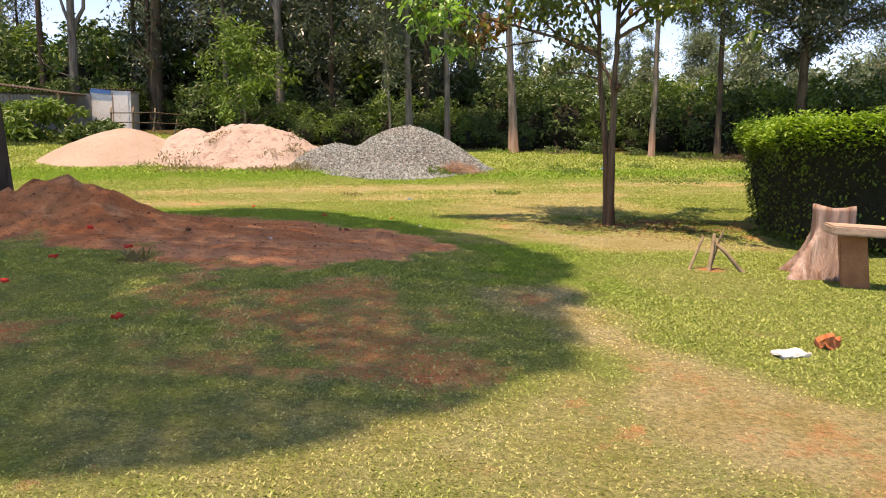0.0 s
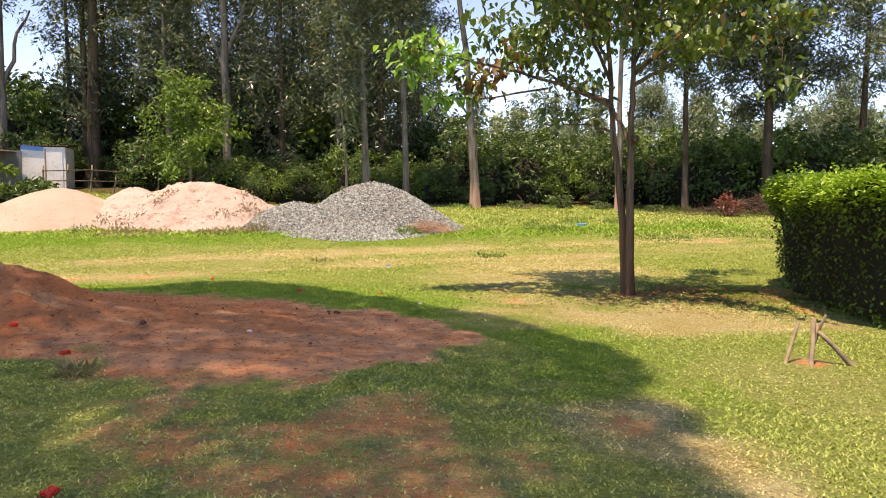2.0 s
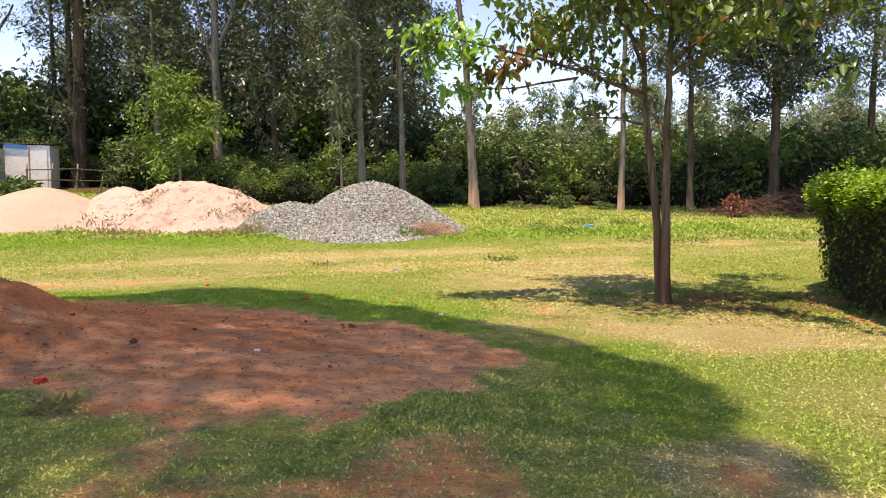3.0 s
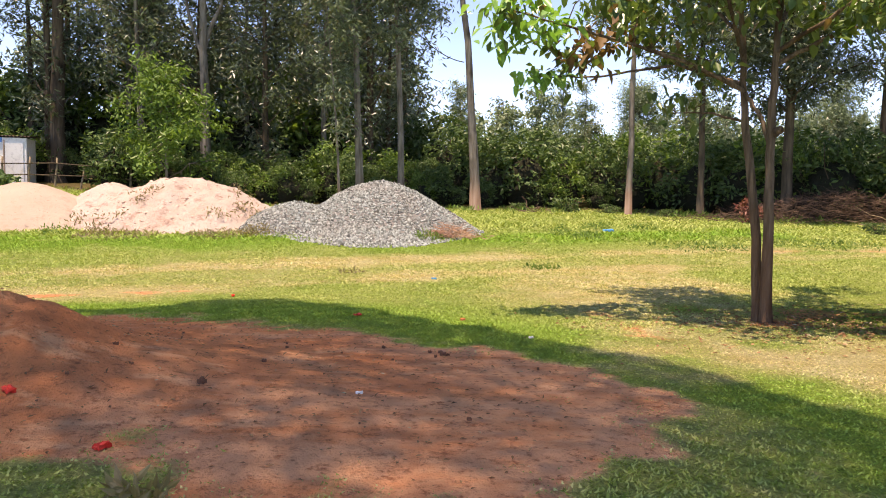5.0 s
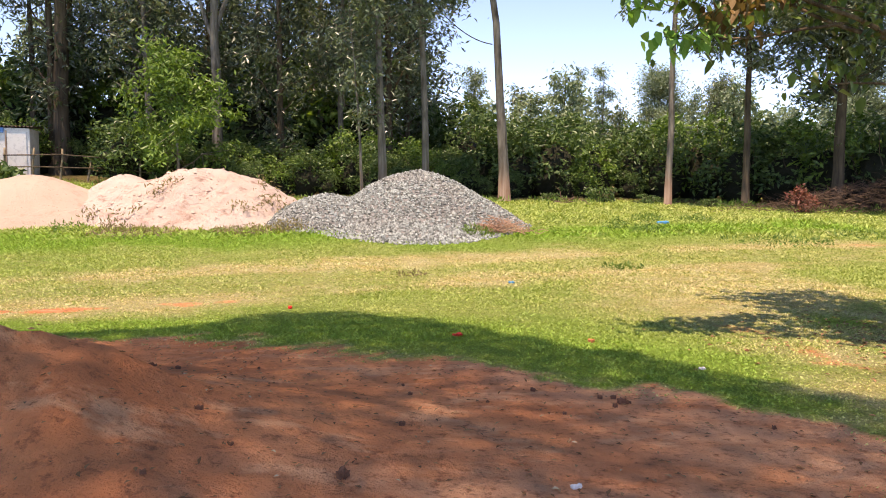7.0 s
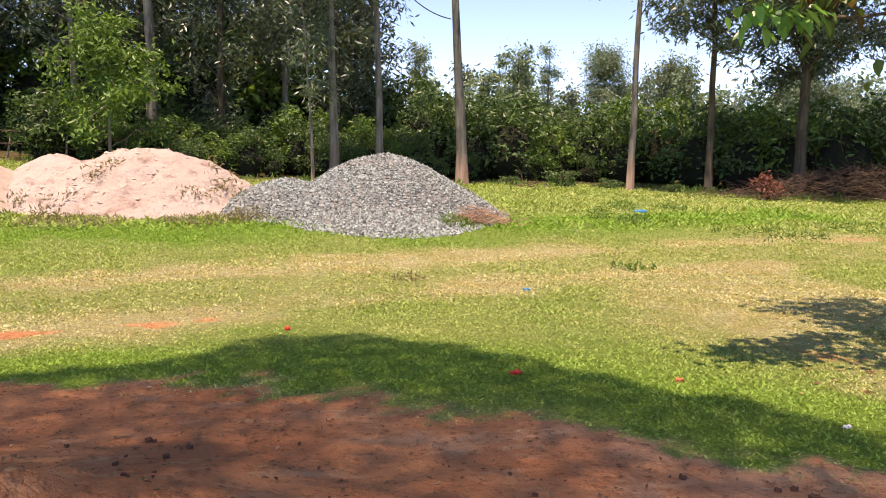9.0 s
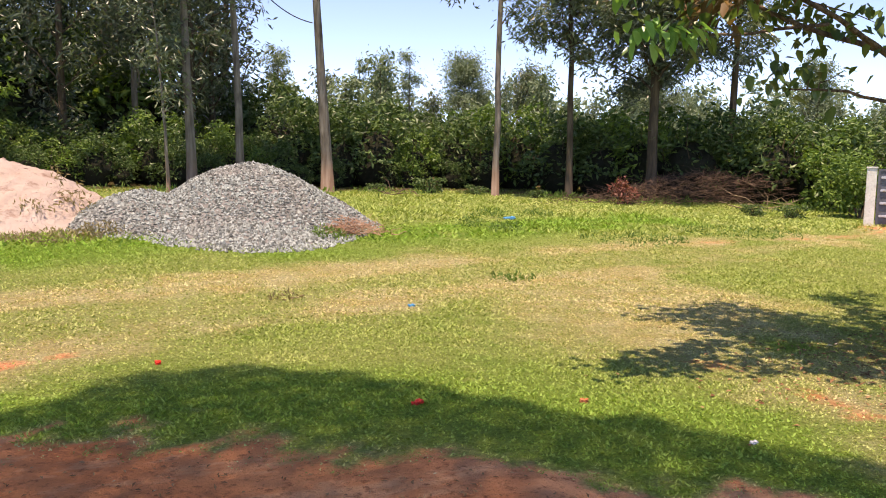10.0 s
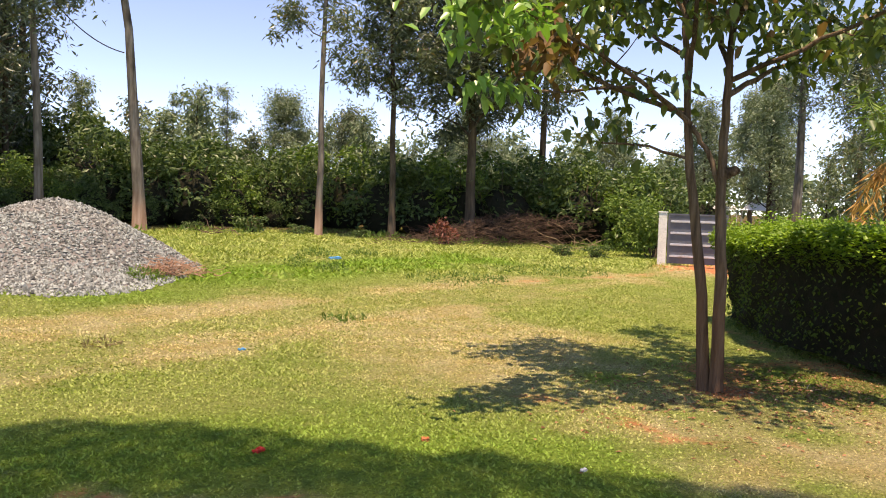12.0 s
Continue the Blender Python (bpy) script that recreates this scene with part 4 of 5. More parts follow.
def broadleaf_tree():
    """The young two-stemmed tree on the lawn."""
    rng = np.random.default_rng(91)
    ox, oy = 2.79, 13.03
    oz = on_ground(ox, oy)
    root = thing("lawn_tree", "young two-stemmed tree with large drooping green leaves on the lawn", "tree", m=pose(ox, oy, oz))

    def go(points):
        return np.array(points, float) - np.array([ox, oy, oz])

    def limb(name, points, r0, r1, sides=9):
        p = go(points)
        s = np.linspace(0, 1, len(p))
        t = np.linspace(0, 1, len(p) * 4)
        q = np.stack([np.interp(t, s, p[:, c]) for c in range(3)], -1)
        q[1:-1] = (q[:-2] + 2 * q[1:-1] + q[2:]) / 4
        q[2:-1] += rng.standard_normal((len(q) - 3, 3)) * 0.008
        radii = r0 + (r1 - r0) * t
        if sides > 8:
            radii = radii * (1 + 0.2 * np.exp(-t * 25))
        v, f = tube(q, radii, sides, 0.025, rng)
        put(name, mesh_of(name, v, f, SMOOTH_BARK, smooth=True), root)
        return q

    back = limb("stem", [(2.77, 13.09, 0.0), (2.735, 13.15, 1.2), (2.60, 13.28, 2.4), (2.57, 13.29, 2.8), (2.52, 13.36, 4.2), (2.46, 13.5, 6.2)], 0.064, 0.02, 12)
    front = limb("stem", [(2.81, 12.97, 0.0), (2.775, 12.96, 1.2), (2.79, 13.02, 2.3), (2.80, 13.0, 3.2), (2.82, 12.95, 4.3), (2.95, 12.9, 6.3)], 0.068, 0.02, 12)
    limb("cut_stub", [(2.79, 13.02, 2.28), (2.82, 12.93, 2.33), (2.85, 12.88, 2.36)], 0.055, 0.045, 8)
    limbs = [
        limb("branch", [(2.79, 13.05, 2.2), (2.70, 13.12, 2.5), (2.58, 13.25, 2.8)], 0.03, 0.025, 7),
        limb("branch", [(2.58, 13.27, 2.82), (1.8, 13.25, 3.15), (0.7, 13.15, 3.4), (-0.35, 13.05, 3.6)], 0.030, 0.01, 7),
        limb("branch", [(2.57, 13.29, 2.9), (2.0, 13.9, 3.2), (1.75, 14.5, 3.6), (1.75, 15.1, 4.1)], 0.030, 0.008, 7),
        limb("branch", [(2.55, 13.3, 3.2), (2.1, 12.9, 3.9), (1.5, 12.4, 4.7), (1.2, 12.2, 5.3)], 0.028, 0.008, 7),
        limb("branch", [(2.79, 13.0, 3.1), (3.4, 12.85, 3.45), (4.3, 12.7, 3.75), (5.1, 12.6, 4.0)], 0.032, 0.008, 7),
        limb("branch", [(2.8, 13.0, 3.25), (3.1, 12.2, 3.6), (3.3, 11.4, 3.9), (3.5, 10.7, 4.2)], 0.030, 0.008, 7),
        limb("branch", [(2.8, 13.0, 3.4), (3.3, 13.6, 4.1), (3.9, 14.4, 4.7), (4.5, 15.2, 5.2)], 0.030, 0.008, 7),
        limb("branch", [(2.81, 12.96, 3.9), (3.6, 12.8, 4.7), (4.5, 12.9, 5.3)], 0.027, 0.008, 7),
        limb("branch", [(2.53, 13.34, 3.9), (2.0, 13.5, 4.7), (1.5, 13.6, 5.5)], 0.027, 0.008, 7),
        limb("branch", [(2.54, 13.32, 3.5), (2.45, 14.2, 4.1), (2.3, 15.2, 4.8)], 0.027, 0.008, 7),
        limb("branch", [(2.80, 12.97, 3.8), (2.4, 12.1, 4.6), (2.1, 11.3, 5.1)], 0.027, 0.008, 7),
        limb("branch", [(2.62, 13.26, 2.45), (2.25, 13.7, 2.62), (1.95, 14.0, 2.6)], 0.02, 0.008, 6),
        limb("branch", [(1.6, 13.2, 3.08), (0.7, 13.4, 2.95), (0.1, 13.5, 2.95)], 0.018, 0.007, 6),
    ]
    twigs, tips = [], []
    for k, q in enumerate(limbs[1:] + [back[-9:], front[-9:]]):
        low = k in (10, 11)
        for _ in range(4 if low else 5 if k == 0 else 14 if q[-1][2] > 4.4 else 12):
            s = rng.uniform(0.72 if low else 0.42, 1.0)
            base = q[int(s * (len(q) - 1))]
            reach = 0.16 if low else rng.uniform(0.3, 0.85)
            tip = base + rng.standard_normal(3) * np.array([0.62, 0.62, 0.42]) * reach + np.array([0, 0, 0.16])
            w = bent(base, tip, 4, 0.03, rng)
            twigs.append(tube(w, [0.009, 0.007, 0.005, 0.003], 4))
            tips += [w[3]] if low else [w[2], w[3], w[3]]
        tips += [q[-1]] * (1 if low else 4)
    v, f = join(twigs)
    put("twig_spray", mesh_of("twig_spray", v, f, SMOOTH_BARK), root)["kind"] = "stuff"
    tips = np.array(tips)
    at = np.repeat(tips, 14, 0) + rng.standard_normal((len(tips) * 14, 3)) * np.array([0.17, 0.17, 0.12])
    v, f = broad_leaves(at, 0.145, 0.082, rng)
    put("crown", mesh_of("crown", v, f, BROAD_LEAF, smooth=True), root)

    # the sunlit end of the long low branch and its hanging spray, their sunlight painted as brighter leaves, and the
    # withered leaves behind it
    def spray(name, spots, many, wide, tall, material, label, size):
        mid = np.repeat(go(spots), many, 0)
        v, f = broad_leaves(mid + rng.standard_normal(mid.shape) * np.array([wide, wide, tall]), size, size * 0.47, rng)
        put(name, mesh_of(name, v, f, material, smooth=True), root, label)["kind"] = "stuff"

    spray("leaf_spray", [(-0.5, 13.1, 3.58), (-0.15, 13.2, 3.68), (0.2, 13.4, 3.56), (-0.35, 13.3, 3.38), (0.05, 13.0, 3.46)], 44, 0.17, 0.10, SUNLIT_LEAF, "bright green leaves, sunlight put into the colour", 0.17)
    spray("leaf_spray", [(-0.05, 13.45, 2.93), (0.25, 13.45, 2.95)], 26, 0.13, 0.05, SUNLIT_LEAF, "bright green leaves, sunlight put into the colour", 0.165)
    spray("withered_spray", [(0.8, 13.6, 3.4), (1.05, 13.7, 3.55), (0.6, 13.5, 3.25)], 30, 0.15, 0.13, DEAD_LEAF, "withered brown hanging leaves", 0.2)


def broad_leaves(at, length, width, rng):
    """Ovate drooping leaves, six corners on two folded halves."""
    n = len(at)
    a = rng.uniform(0, 6.283, n)
    dip = rng.uniform(0.0, 1.25, n)
    way = np.stack([np.cos(a) * np.cos(dip), np.sin(a) * np.cos(dip), -np.sin(dip)], -1)
    side = np.stack([-np.sin(a), np.cos(a), rng.uniform(-0.5, 0.5, n)], -1)
    up = np.cross(way, side)
    size = rng.uniform(0.5, 1.35, (n, 1))
    L, W = length * size, width * size
    curve = -0.12 * L * up
    row = [at, at + way * L * 0.3 + side * W * 0.48 + up * W * 0.2, at + way * L * 0.7 + side * W * 0.36 + up * W * 0.12 + curve * 0.5,
           at + way * L + curve, at + way * L * 0.7 - side * W * 0.36 + up * W * 0.12 + curve * 0.5, at + way * L * 0.3 - side * W * 0.48 + up * W * 0.2]
    v = np.stack(row, 1).reshape(-1, 3)
    b = np.arange(n)[:, None] * 6
    return v, np.concatenate([b + [0, 1, 2, 3], b + [0, 3, 4, 5]])


SHADE_OUTLINE = [(-7, 2.7), (-1.4, 3.0), (-0.6, 3.3), (-0.1, 3.8), (0.5, 4.3), (1.05, 4.7), (1.05, 5.9), (1.5, 6.5), (1.35, 7.4), (1.55, 8.5),
                 (1.1, 10.1), (0.5, 11.0), (-0.2, 12.1), (-0.6, 12.8), (-1.1, 12.9), (-1.6, 13.7), (-2.1, 14.5), (-3.0, 15.1), (-3.9, 15.1),
                 (-4.8, 14.5), (-5.7, 14.1), (-9.5, 14.5), (-10.4, 9.0), (-9.2, 4.0)]


def shade_tree():
    """The big tree whose crown shades the near lawn; only its trunk's edge comes into view."""
    rng = np.random.default_rng(101)
    ox, oy = -6.15, 10.5
    oz = on_ground(ox, oy)
    root = thing("shade_tree", "large spreading tree with dark trunk beside the earth mound", "tree", m=pose(ox, oy, oz))
    wood = [tube(bent((0, 0, -0.2), (0.1, -0.6, 11.5), 8, 0.03, rng), np.linspace(0.30, 0.2, 8), 12, 0.04, rng)]
    # small leaves fill the crown above the outline of its shade
    step = 0.047
    gx, gy = np.meshgrid(np.arange(-11, 2.2, step), np.arange(2.2, 15.8, step))
    x = np.concatenate([(gx + rng.uniform(0, step, gx.shape)).ravel() for _ in range(2)])
    y = np.concatenate([(gy + rng.uniform(0, step, gy.shape)).ravel() for _ in range(2)])
    x, y = (q[inside(x, y, SHADE_OUTLINE)] for q in (x, y))
    edge = line_distance(x, y, SHADE_OUTLINE + SHADE_OUTLINE[:1])
    ragged = 0.30 * value_noise(x, y, 2.2, 103) + 0.12 * value_noise(x, y, 6.0, 104)
    hole = ramp(value_noise(x, y, 1.9, 105), 0.86, 0.97)
    keep = (edge > ragged - 0.05) & (rng.random(len(x)) > 0.65 * hole)
    x, y, edge = x[keep], y[keep], edge[keep]
    n = len(x)
    z = 13.2 + 0.8 * rng.random(n) + np.minimum(edge, 3.0) * rng.uniform(0.0, 1.1, n)
    at = np.stack([x + SUN_TO.x / SUN_TO.z * z - ox, y + SUN_TO.y / SUN_TO.z * z - oy, z - oz], -1)
    for k in range(0, n, n // 16):
        wood.append(tube(bent((0.1, -0.57, 11.2), at[k], 7, 0.12, rng, 0.4), np.linspace(0.035, 0.012, 7), 6))
    v, f = join(wood)
    put("trunk", mesh_of("trunk", v, f, DARK_BARK, smooth=True), root)
    v, f = leaves(at, 0.115, 0.067, rng, 0.2)
    put("crown", mesh_of("crown", v, f, SHADE_LEAF), root)


broadleaf_tree()
shade_tree()


# ---- hedge ----
def build_hedge():
    rng = np.random.default_rng(111)
    root = thing("hedge", "clipped dense green hedge with bright sunlit top", "hedge")
    line = [(7.6, 9.75), (5.05, 9.75), (5.42, 12.2), (6.2, 13.8), (8.2, 16.0)]
    pts = []
    for (ax, ay), (bx, by) in zip(line, line[1:]):
        n = int(math.hypot(bx - ax, by - ay) / 0.12)
        for k in range(n):
            pts.append((ax + (bx - ax) * k / n, ay + (by - ay) * k / n))
    pts.append(line[-1])
    pts = np.array(pts)
    for _ in range(10):
        pts[1:-1] = (pts[:-2] + 2 * pts[1:-1] + pts[2:]) / 4
    way = np.gradient(pts, axis=0)
    way /= np.linalg.norm(way, axis=1)[:, None]
    side = np.stack([-way[:, 1], way[:, 0]], -1)
    # upright outline: half width and height round the section
    prof = [(-0.50, 0.02), (-0.52, 0.35), (-0.58, 0.8), (-0.66, 1.2), (-0.79, 1.46), (-0.66, 1.61), (0, 1.66), (0.66, 1.61), (0.79, 1.46), (0.66, 1.2), (0.58, 0.8), (0.52, 0.35), (0.50, 0.02)]
    s = np.linspace(0, len(prof) - 1, 49)
    pw = np.interp(s, range(len(prof)), [p[0] for p in prof])
    pz = np.interp(s, range(len(prof)), [p[1] for p in prof])
    ends = np.ones(len(pts))
    ends[0] = ends[-1] = 0.15
    ends[1] = ends[-2] = 0.75
    w = pw[None] * ends[:, None]
    x = pts[:, :1] + side[:, :1] * w
    y = pts[:, 1:] + side[:, 1:] * w
    z = height(pts[:, 0], pts[:, 1])[:, None] + 1.0 * pz[None] * (1 + 0.10 * (value_noise(x, y, 1.2, 113) - 0.5) + 0.06 * (value_noise(x, y, 4, 116) - 0.5))
    bulge = 0.10 * (value_noise(x + z, y + z * 0.7, 2.4, 114) - 0.5) * 2
    x, y = x + side[:, :1] * bulge * np.sign(pw)[None], y + side[:, 1:] * bulge * np.sign(pw)[None]
    skin = np.stack([x, y, z], -1)
    # shrunken solid core whose dark colour stands for shade behind the leaves
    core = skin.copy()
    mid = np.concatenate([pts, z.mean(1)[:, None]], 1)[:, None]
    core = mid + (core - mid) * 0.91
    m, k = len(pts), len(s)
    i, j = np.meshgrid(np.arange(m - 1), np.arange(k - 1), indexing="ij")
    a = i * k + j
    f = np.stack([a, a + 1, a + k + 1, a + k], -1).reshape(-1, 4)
    put("core", mesh_of("core", core.reshape(-1, 3), f, SHADED_CORE, smooth=True), root, "near-black hedge core, twigs and their shade in one colour")
    quads = skin.reshape(-1, 3)[f]
    area = np.linalg.norm(np.cross(quads[:, 1] - quads[:, 0], quads[:, 3] - quads[:, 0]), axis=1)
    n = 115000
    pick = rng.choice(len(f), n, p=area / area.sum())
    u, v = rng.random((n, 1)), rng.random((n, 1))
    q = quads[pick]
    at = (q[:, 0] * (1 - u) + q[:, 1] * u) * (1 - v) + (q[:, 3] * (1 - u) + q[:, 2] * u) * v
    at += rng.standard_normal((n, 3)) * 0.035
    sparse = value_noise(at[:, 0] + at[:, 2], at[:, 1] - at[:, 2], 3.0, 115)
    rel = at[:, 2] - height(at[:, 0], at[:, 1])
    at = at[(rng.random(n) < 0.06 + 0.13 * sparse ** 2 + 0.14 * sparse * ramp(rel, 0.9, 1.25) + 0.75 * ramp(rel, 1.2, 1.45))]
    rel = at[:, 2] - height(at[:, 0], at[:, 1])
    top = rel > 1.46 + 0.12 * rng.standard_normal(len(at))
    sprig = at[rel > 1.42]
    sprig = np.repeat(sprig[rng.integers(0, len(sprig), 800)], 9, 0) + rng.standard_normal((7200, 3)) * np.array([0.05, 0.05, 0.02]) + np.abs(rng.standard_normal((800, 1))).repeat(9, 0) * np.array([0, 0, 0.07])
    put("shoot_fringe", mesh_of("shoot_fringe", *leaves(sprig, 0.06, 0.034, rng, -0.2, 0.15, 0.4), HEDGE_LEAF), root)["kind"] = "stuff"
    # young only picks upper leaves for the lit colour; the rest get shade-darkened
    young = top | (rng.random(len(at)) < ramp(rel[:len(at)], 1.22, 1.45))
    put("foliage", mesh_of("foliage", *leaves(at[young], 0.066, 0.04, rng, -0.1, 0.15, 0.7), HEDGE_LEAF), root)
    put("side_foliage", mesh_of("side_foliage", *leaves(at[~young], 0.058, 0.034, rng, 0.75, 0.15, -0.7), SHADED_HEDGE_LEAF), root, "hedge side leaves, darkened to put shade into their colour")


build_hedge()


# ---- bench, stump and sticks ----
def box(sx, sy, sz, bevel=0.01, rng=None, jitter=0.0, cuts=0):
    bm = bmesh.new()
    bmesh.ops.create_cube(bm, size=1)
    bmesh.ops.scale(bm, vec=(sx, sy, sz), verts=bm.verts)
    if cuts:
        bmesh.ops.subdivide_edges(bm, edges=bm.edges, cuts=cuts, use_grid_fill=True)
    if bevel and not cuts:
        bmesh.ops.bevel(bm, geom=bm.edges, offset=bevel, segments=2, affect="EDGES")
    if rng is not None:
        for v in bm.verts:
            v.co += Vector(rng.uniform(-jitter, jitter, 3))
    return bm


def moved(bm, m):
    bmesh.ops.transform(bm, matrix=m, verts=bm.verts)
    return bm


def build_stump():
    x, y = 3.98, 7.85
    root = thing("tree_stump", "large pale weathered tree stump with flared roots on grass", "stump", m=pose(x, y, on_ground(x, y)))
    k = 64
    a = np.linspace(0, 2 * np.pi, k, endpoint=False)
    rings = []
    levels = np.linspace(-0.1, 0.74, 18)
    for z in levels:
        base = np.interp(z, (-0.1, 0.1, 0.3, 0.5, 0.74), (0.31, 0.27, 0.225, 0.20, 0.195))
        flare = np.interp(z, (-0.1, 0.05, 0.16, 0.3, 0.42, 0.5), (0.40, 0.28, 0.20, 0.12, 0.05, 0.01))
        root_line = np.clip(np.cos(5 * a + 0.9 + 0.5 * np.sin(z * 7)), 0, 1) ** 1.8 * (0.55 + 0.45 * np.cos(a - 3.3))
        ridge = 0.045 * (value_noise(a * 2.6, np.full(k, z * 1.1), 1.0, 126) - 0.5) + 0.03 * (value_noise(a * 7, np.full(k, z * 4), 1.0, 127) - 0.5)
        r = base + flare * root_line + ridge
        crest = 0.05 * (value_noise(a * 2.2, a * 0, 1.0, 128) - 0.5) - 0.05 * (np.cos(a - 0.6) > 0.5) if z > 0.7 else 0.0
        rings.append(np.stack([r * np.cos(a), r * np.sin(a), np.full(k, z) + crest], -1))
    v = np.concatenate(rings + [np.array([[0, 0, 0.69]])])
    f = [[i * k + j, i * k + (j + 1) % k, (i + 1) * k + (j + 1) % k, (i + 1) * k + j] for i in range(len(rings) - 1) for j in range(k)]
    top = (len(rings) - 1) * k
    f += [[top + j, top + j + 1, top + (j + 2) % k, len(v) - 1] for j in range(0, k, 2)]
    put("stump_body", mesh_of("stump_body", v, f, STUMP_WOOD, smooth=True), root)


def build_bench():
    x, y = 4.62, 7.15
    z = on_ground(x, y)
    root = thing("bench", "rustic bench, thick weathered plank on board legs", "bench", m=pose(x, y, z, 0, 0, -12))
    part("seat", moved(box(1.96, 0.36, 0.085, 0.014), pose(0, 0, 0.535, 0, 2, 0)), PLANK_WOOD, root, "thick pale weathered plank")
    for sx in (-0.72, 0.72):
        part("leg", moved(box(0.25, 0.07, 0.58, 0.012), pose(sx, 0, 0.245, 0, -7 if sx < 0 else 7, 0)), BOARD_WOOD, root, "orange-brown board leg")


def build_sticks():
    rng = np.random.default_rng(123)
    x, y = 2.85, 8.15
    z = on_ground(x, y)
    for k, (ax, ay, bx, by, tall, r) in enumerate(((-0.24, -0.02, -0.06, 0.1, 0.34, 0.017), (-0.06, -0.12, 0.03, 0.02, 0.38, 0.021), (0.32, -0.16, 0.06, 0.0, 0.27, 0.023), (0.02, 0.1, 0.1, -0.04, 0.42, 0.014), (-0.02, -0.02, 0.07, 0.03, 0.33, 0.018))):
        v, f = tube(bent((ax, ay, -0.03), (bx, by, tall), 5, 0.003, rng), [r, r, r * 0.95, r * 0.9, r * 0.85], 7)
        tagged(put("stick", mesh_of("stick", v, f, POLE_WOOD, smooth=True), m=pose(x, y, z)), "short pale stick leaning in a small cluster", "stick", "sticks over the planting hole")


build_stump()
build_bench()
build_sticks()
# ---- gate, sheds and fence ----
def build_gate():
    ax, ay, bx, by = 16.25, 24.2, 17.35, 22.75
    turn = math.degrees(math.atan2(by - ay, bx - ax))
    za = on_ground(ax, ay)
    wide = math.hypot(bx - ax, by - ay)
    pillar = thing("gate_pillar", "square pale concrete gate pillar", "pillar", m=pose(ax, ay, za, 0, 0, turn))
    part("shaft", moved(box(0.26, 0.26, 1.9, 0.015), pose(-0.16, 0, 0.72)), CONCRETE, pillar)
    part("cap", moved(box(0.30, 0.30, 0.05, 0.01), pose(-0.16, 0, 1.695)), CONCRETE, pillar)
    gate = thing("gate", "grey sheet-metal gate leaf with pale ribs, standing open", "gate", m=pose(ax, ay, za, 0, 0, turn))
    part("sheet", moved(box(wide, 0.02, 1.56, 0.004), pose(wide / 2, 0, 0.84)), GATE_PAINT, gate)
    for k in range(4):
        part("rib", moved(box(wide - 0.16, 0.05, 0.07, 0.012), pose(wide / 2, -0.035, 0.30 + 0.37 * k)), GATE_PALE, gate, "pale pressed rib")
    for sx in (0.03, wide - 0.03, wide / 2):
        part("post", moved(box(0.06, 0.06, 1.6, 0.008), pose(sx, -0.005, 0.84)), GATE_PAINT, gate)
    part("top_rail", moved(box(wide, 0.06, 0.06, 0.008), pose(wide / 2, -0.004, 1.63)), GATE_PAINT, gate)


def corrugated(wide, tall, pitch=0.15, depth=0.03):
    n = int(wide / pitch * 6)
    x = np.linspace(-wide / 2, wide / 2, n)
    w = depth * np.sin(x / pitch * 2 * np.pi)
    v = np.concatenate([np.stack([x, w + o, np.full(n, z)], -1) for o in (0, 0.008) for z in (0, tall)])
    i = np.arange(n - 1)
    f = np.concatenate([np.stack([i, i + 1, i + 1 + n, i + n], -1), np.stack([i + 2 * n, i + 3 * n, i + 1 + 3 * n, i + 1 + 2 * n], -1)])
    return v, f


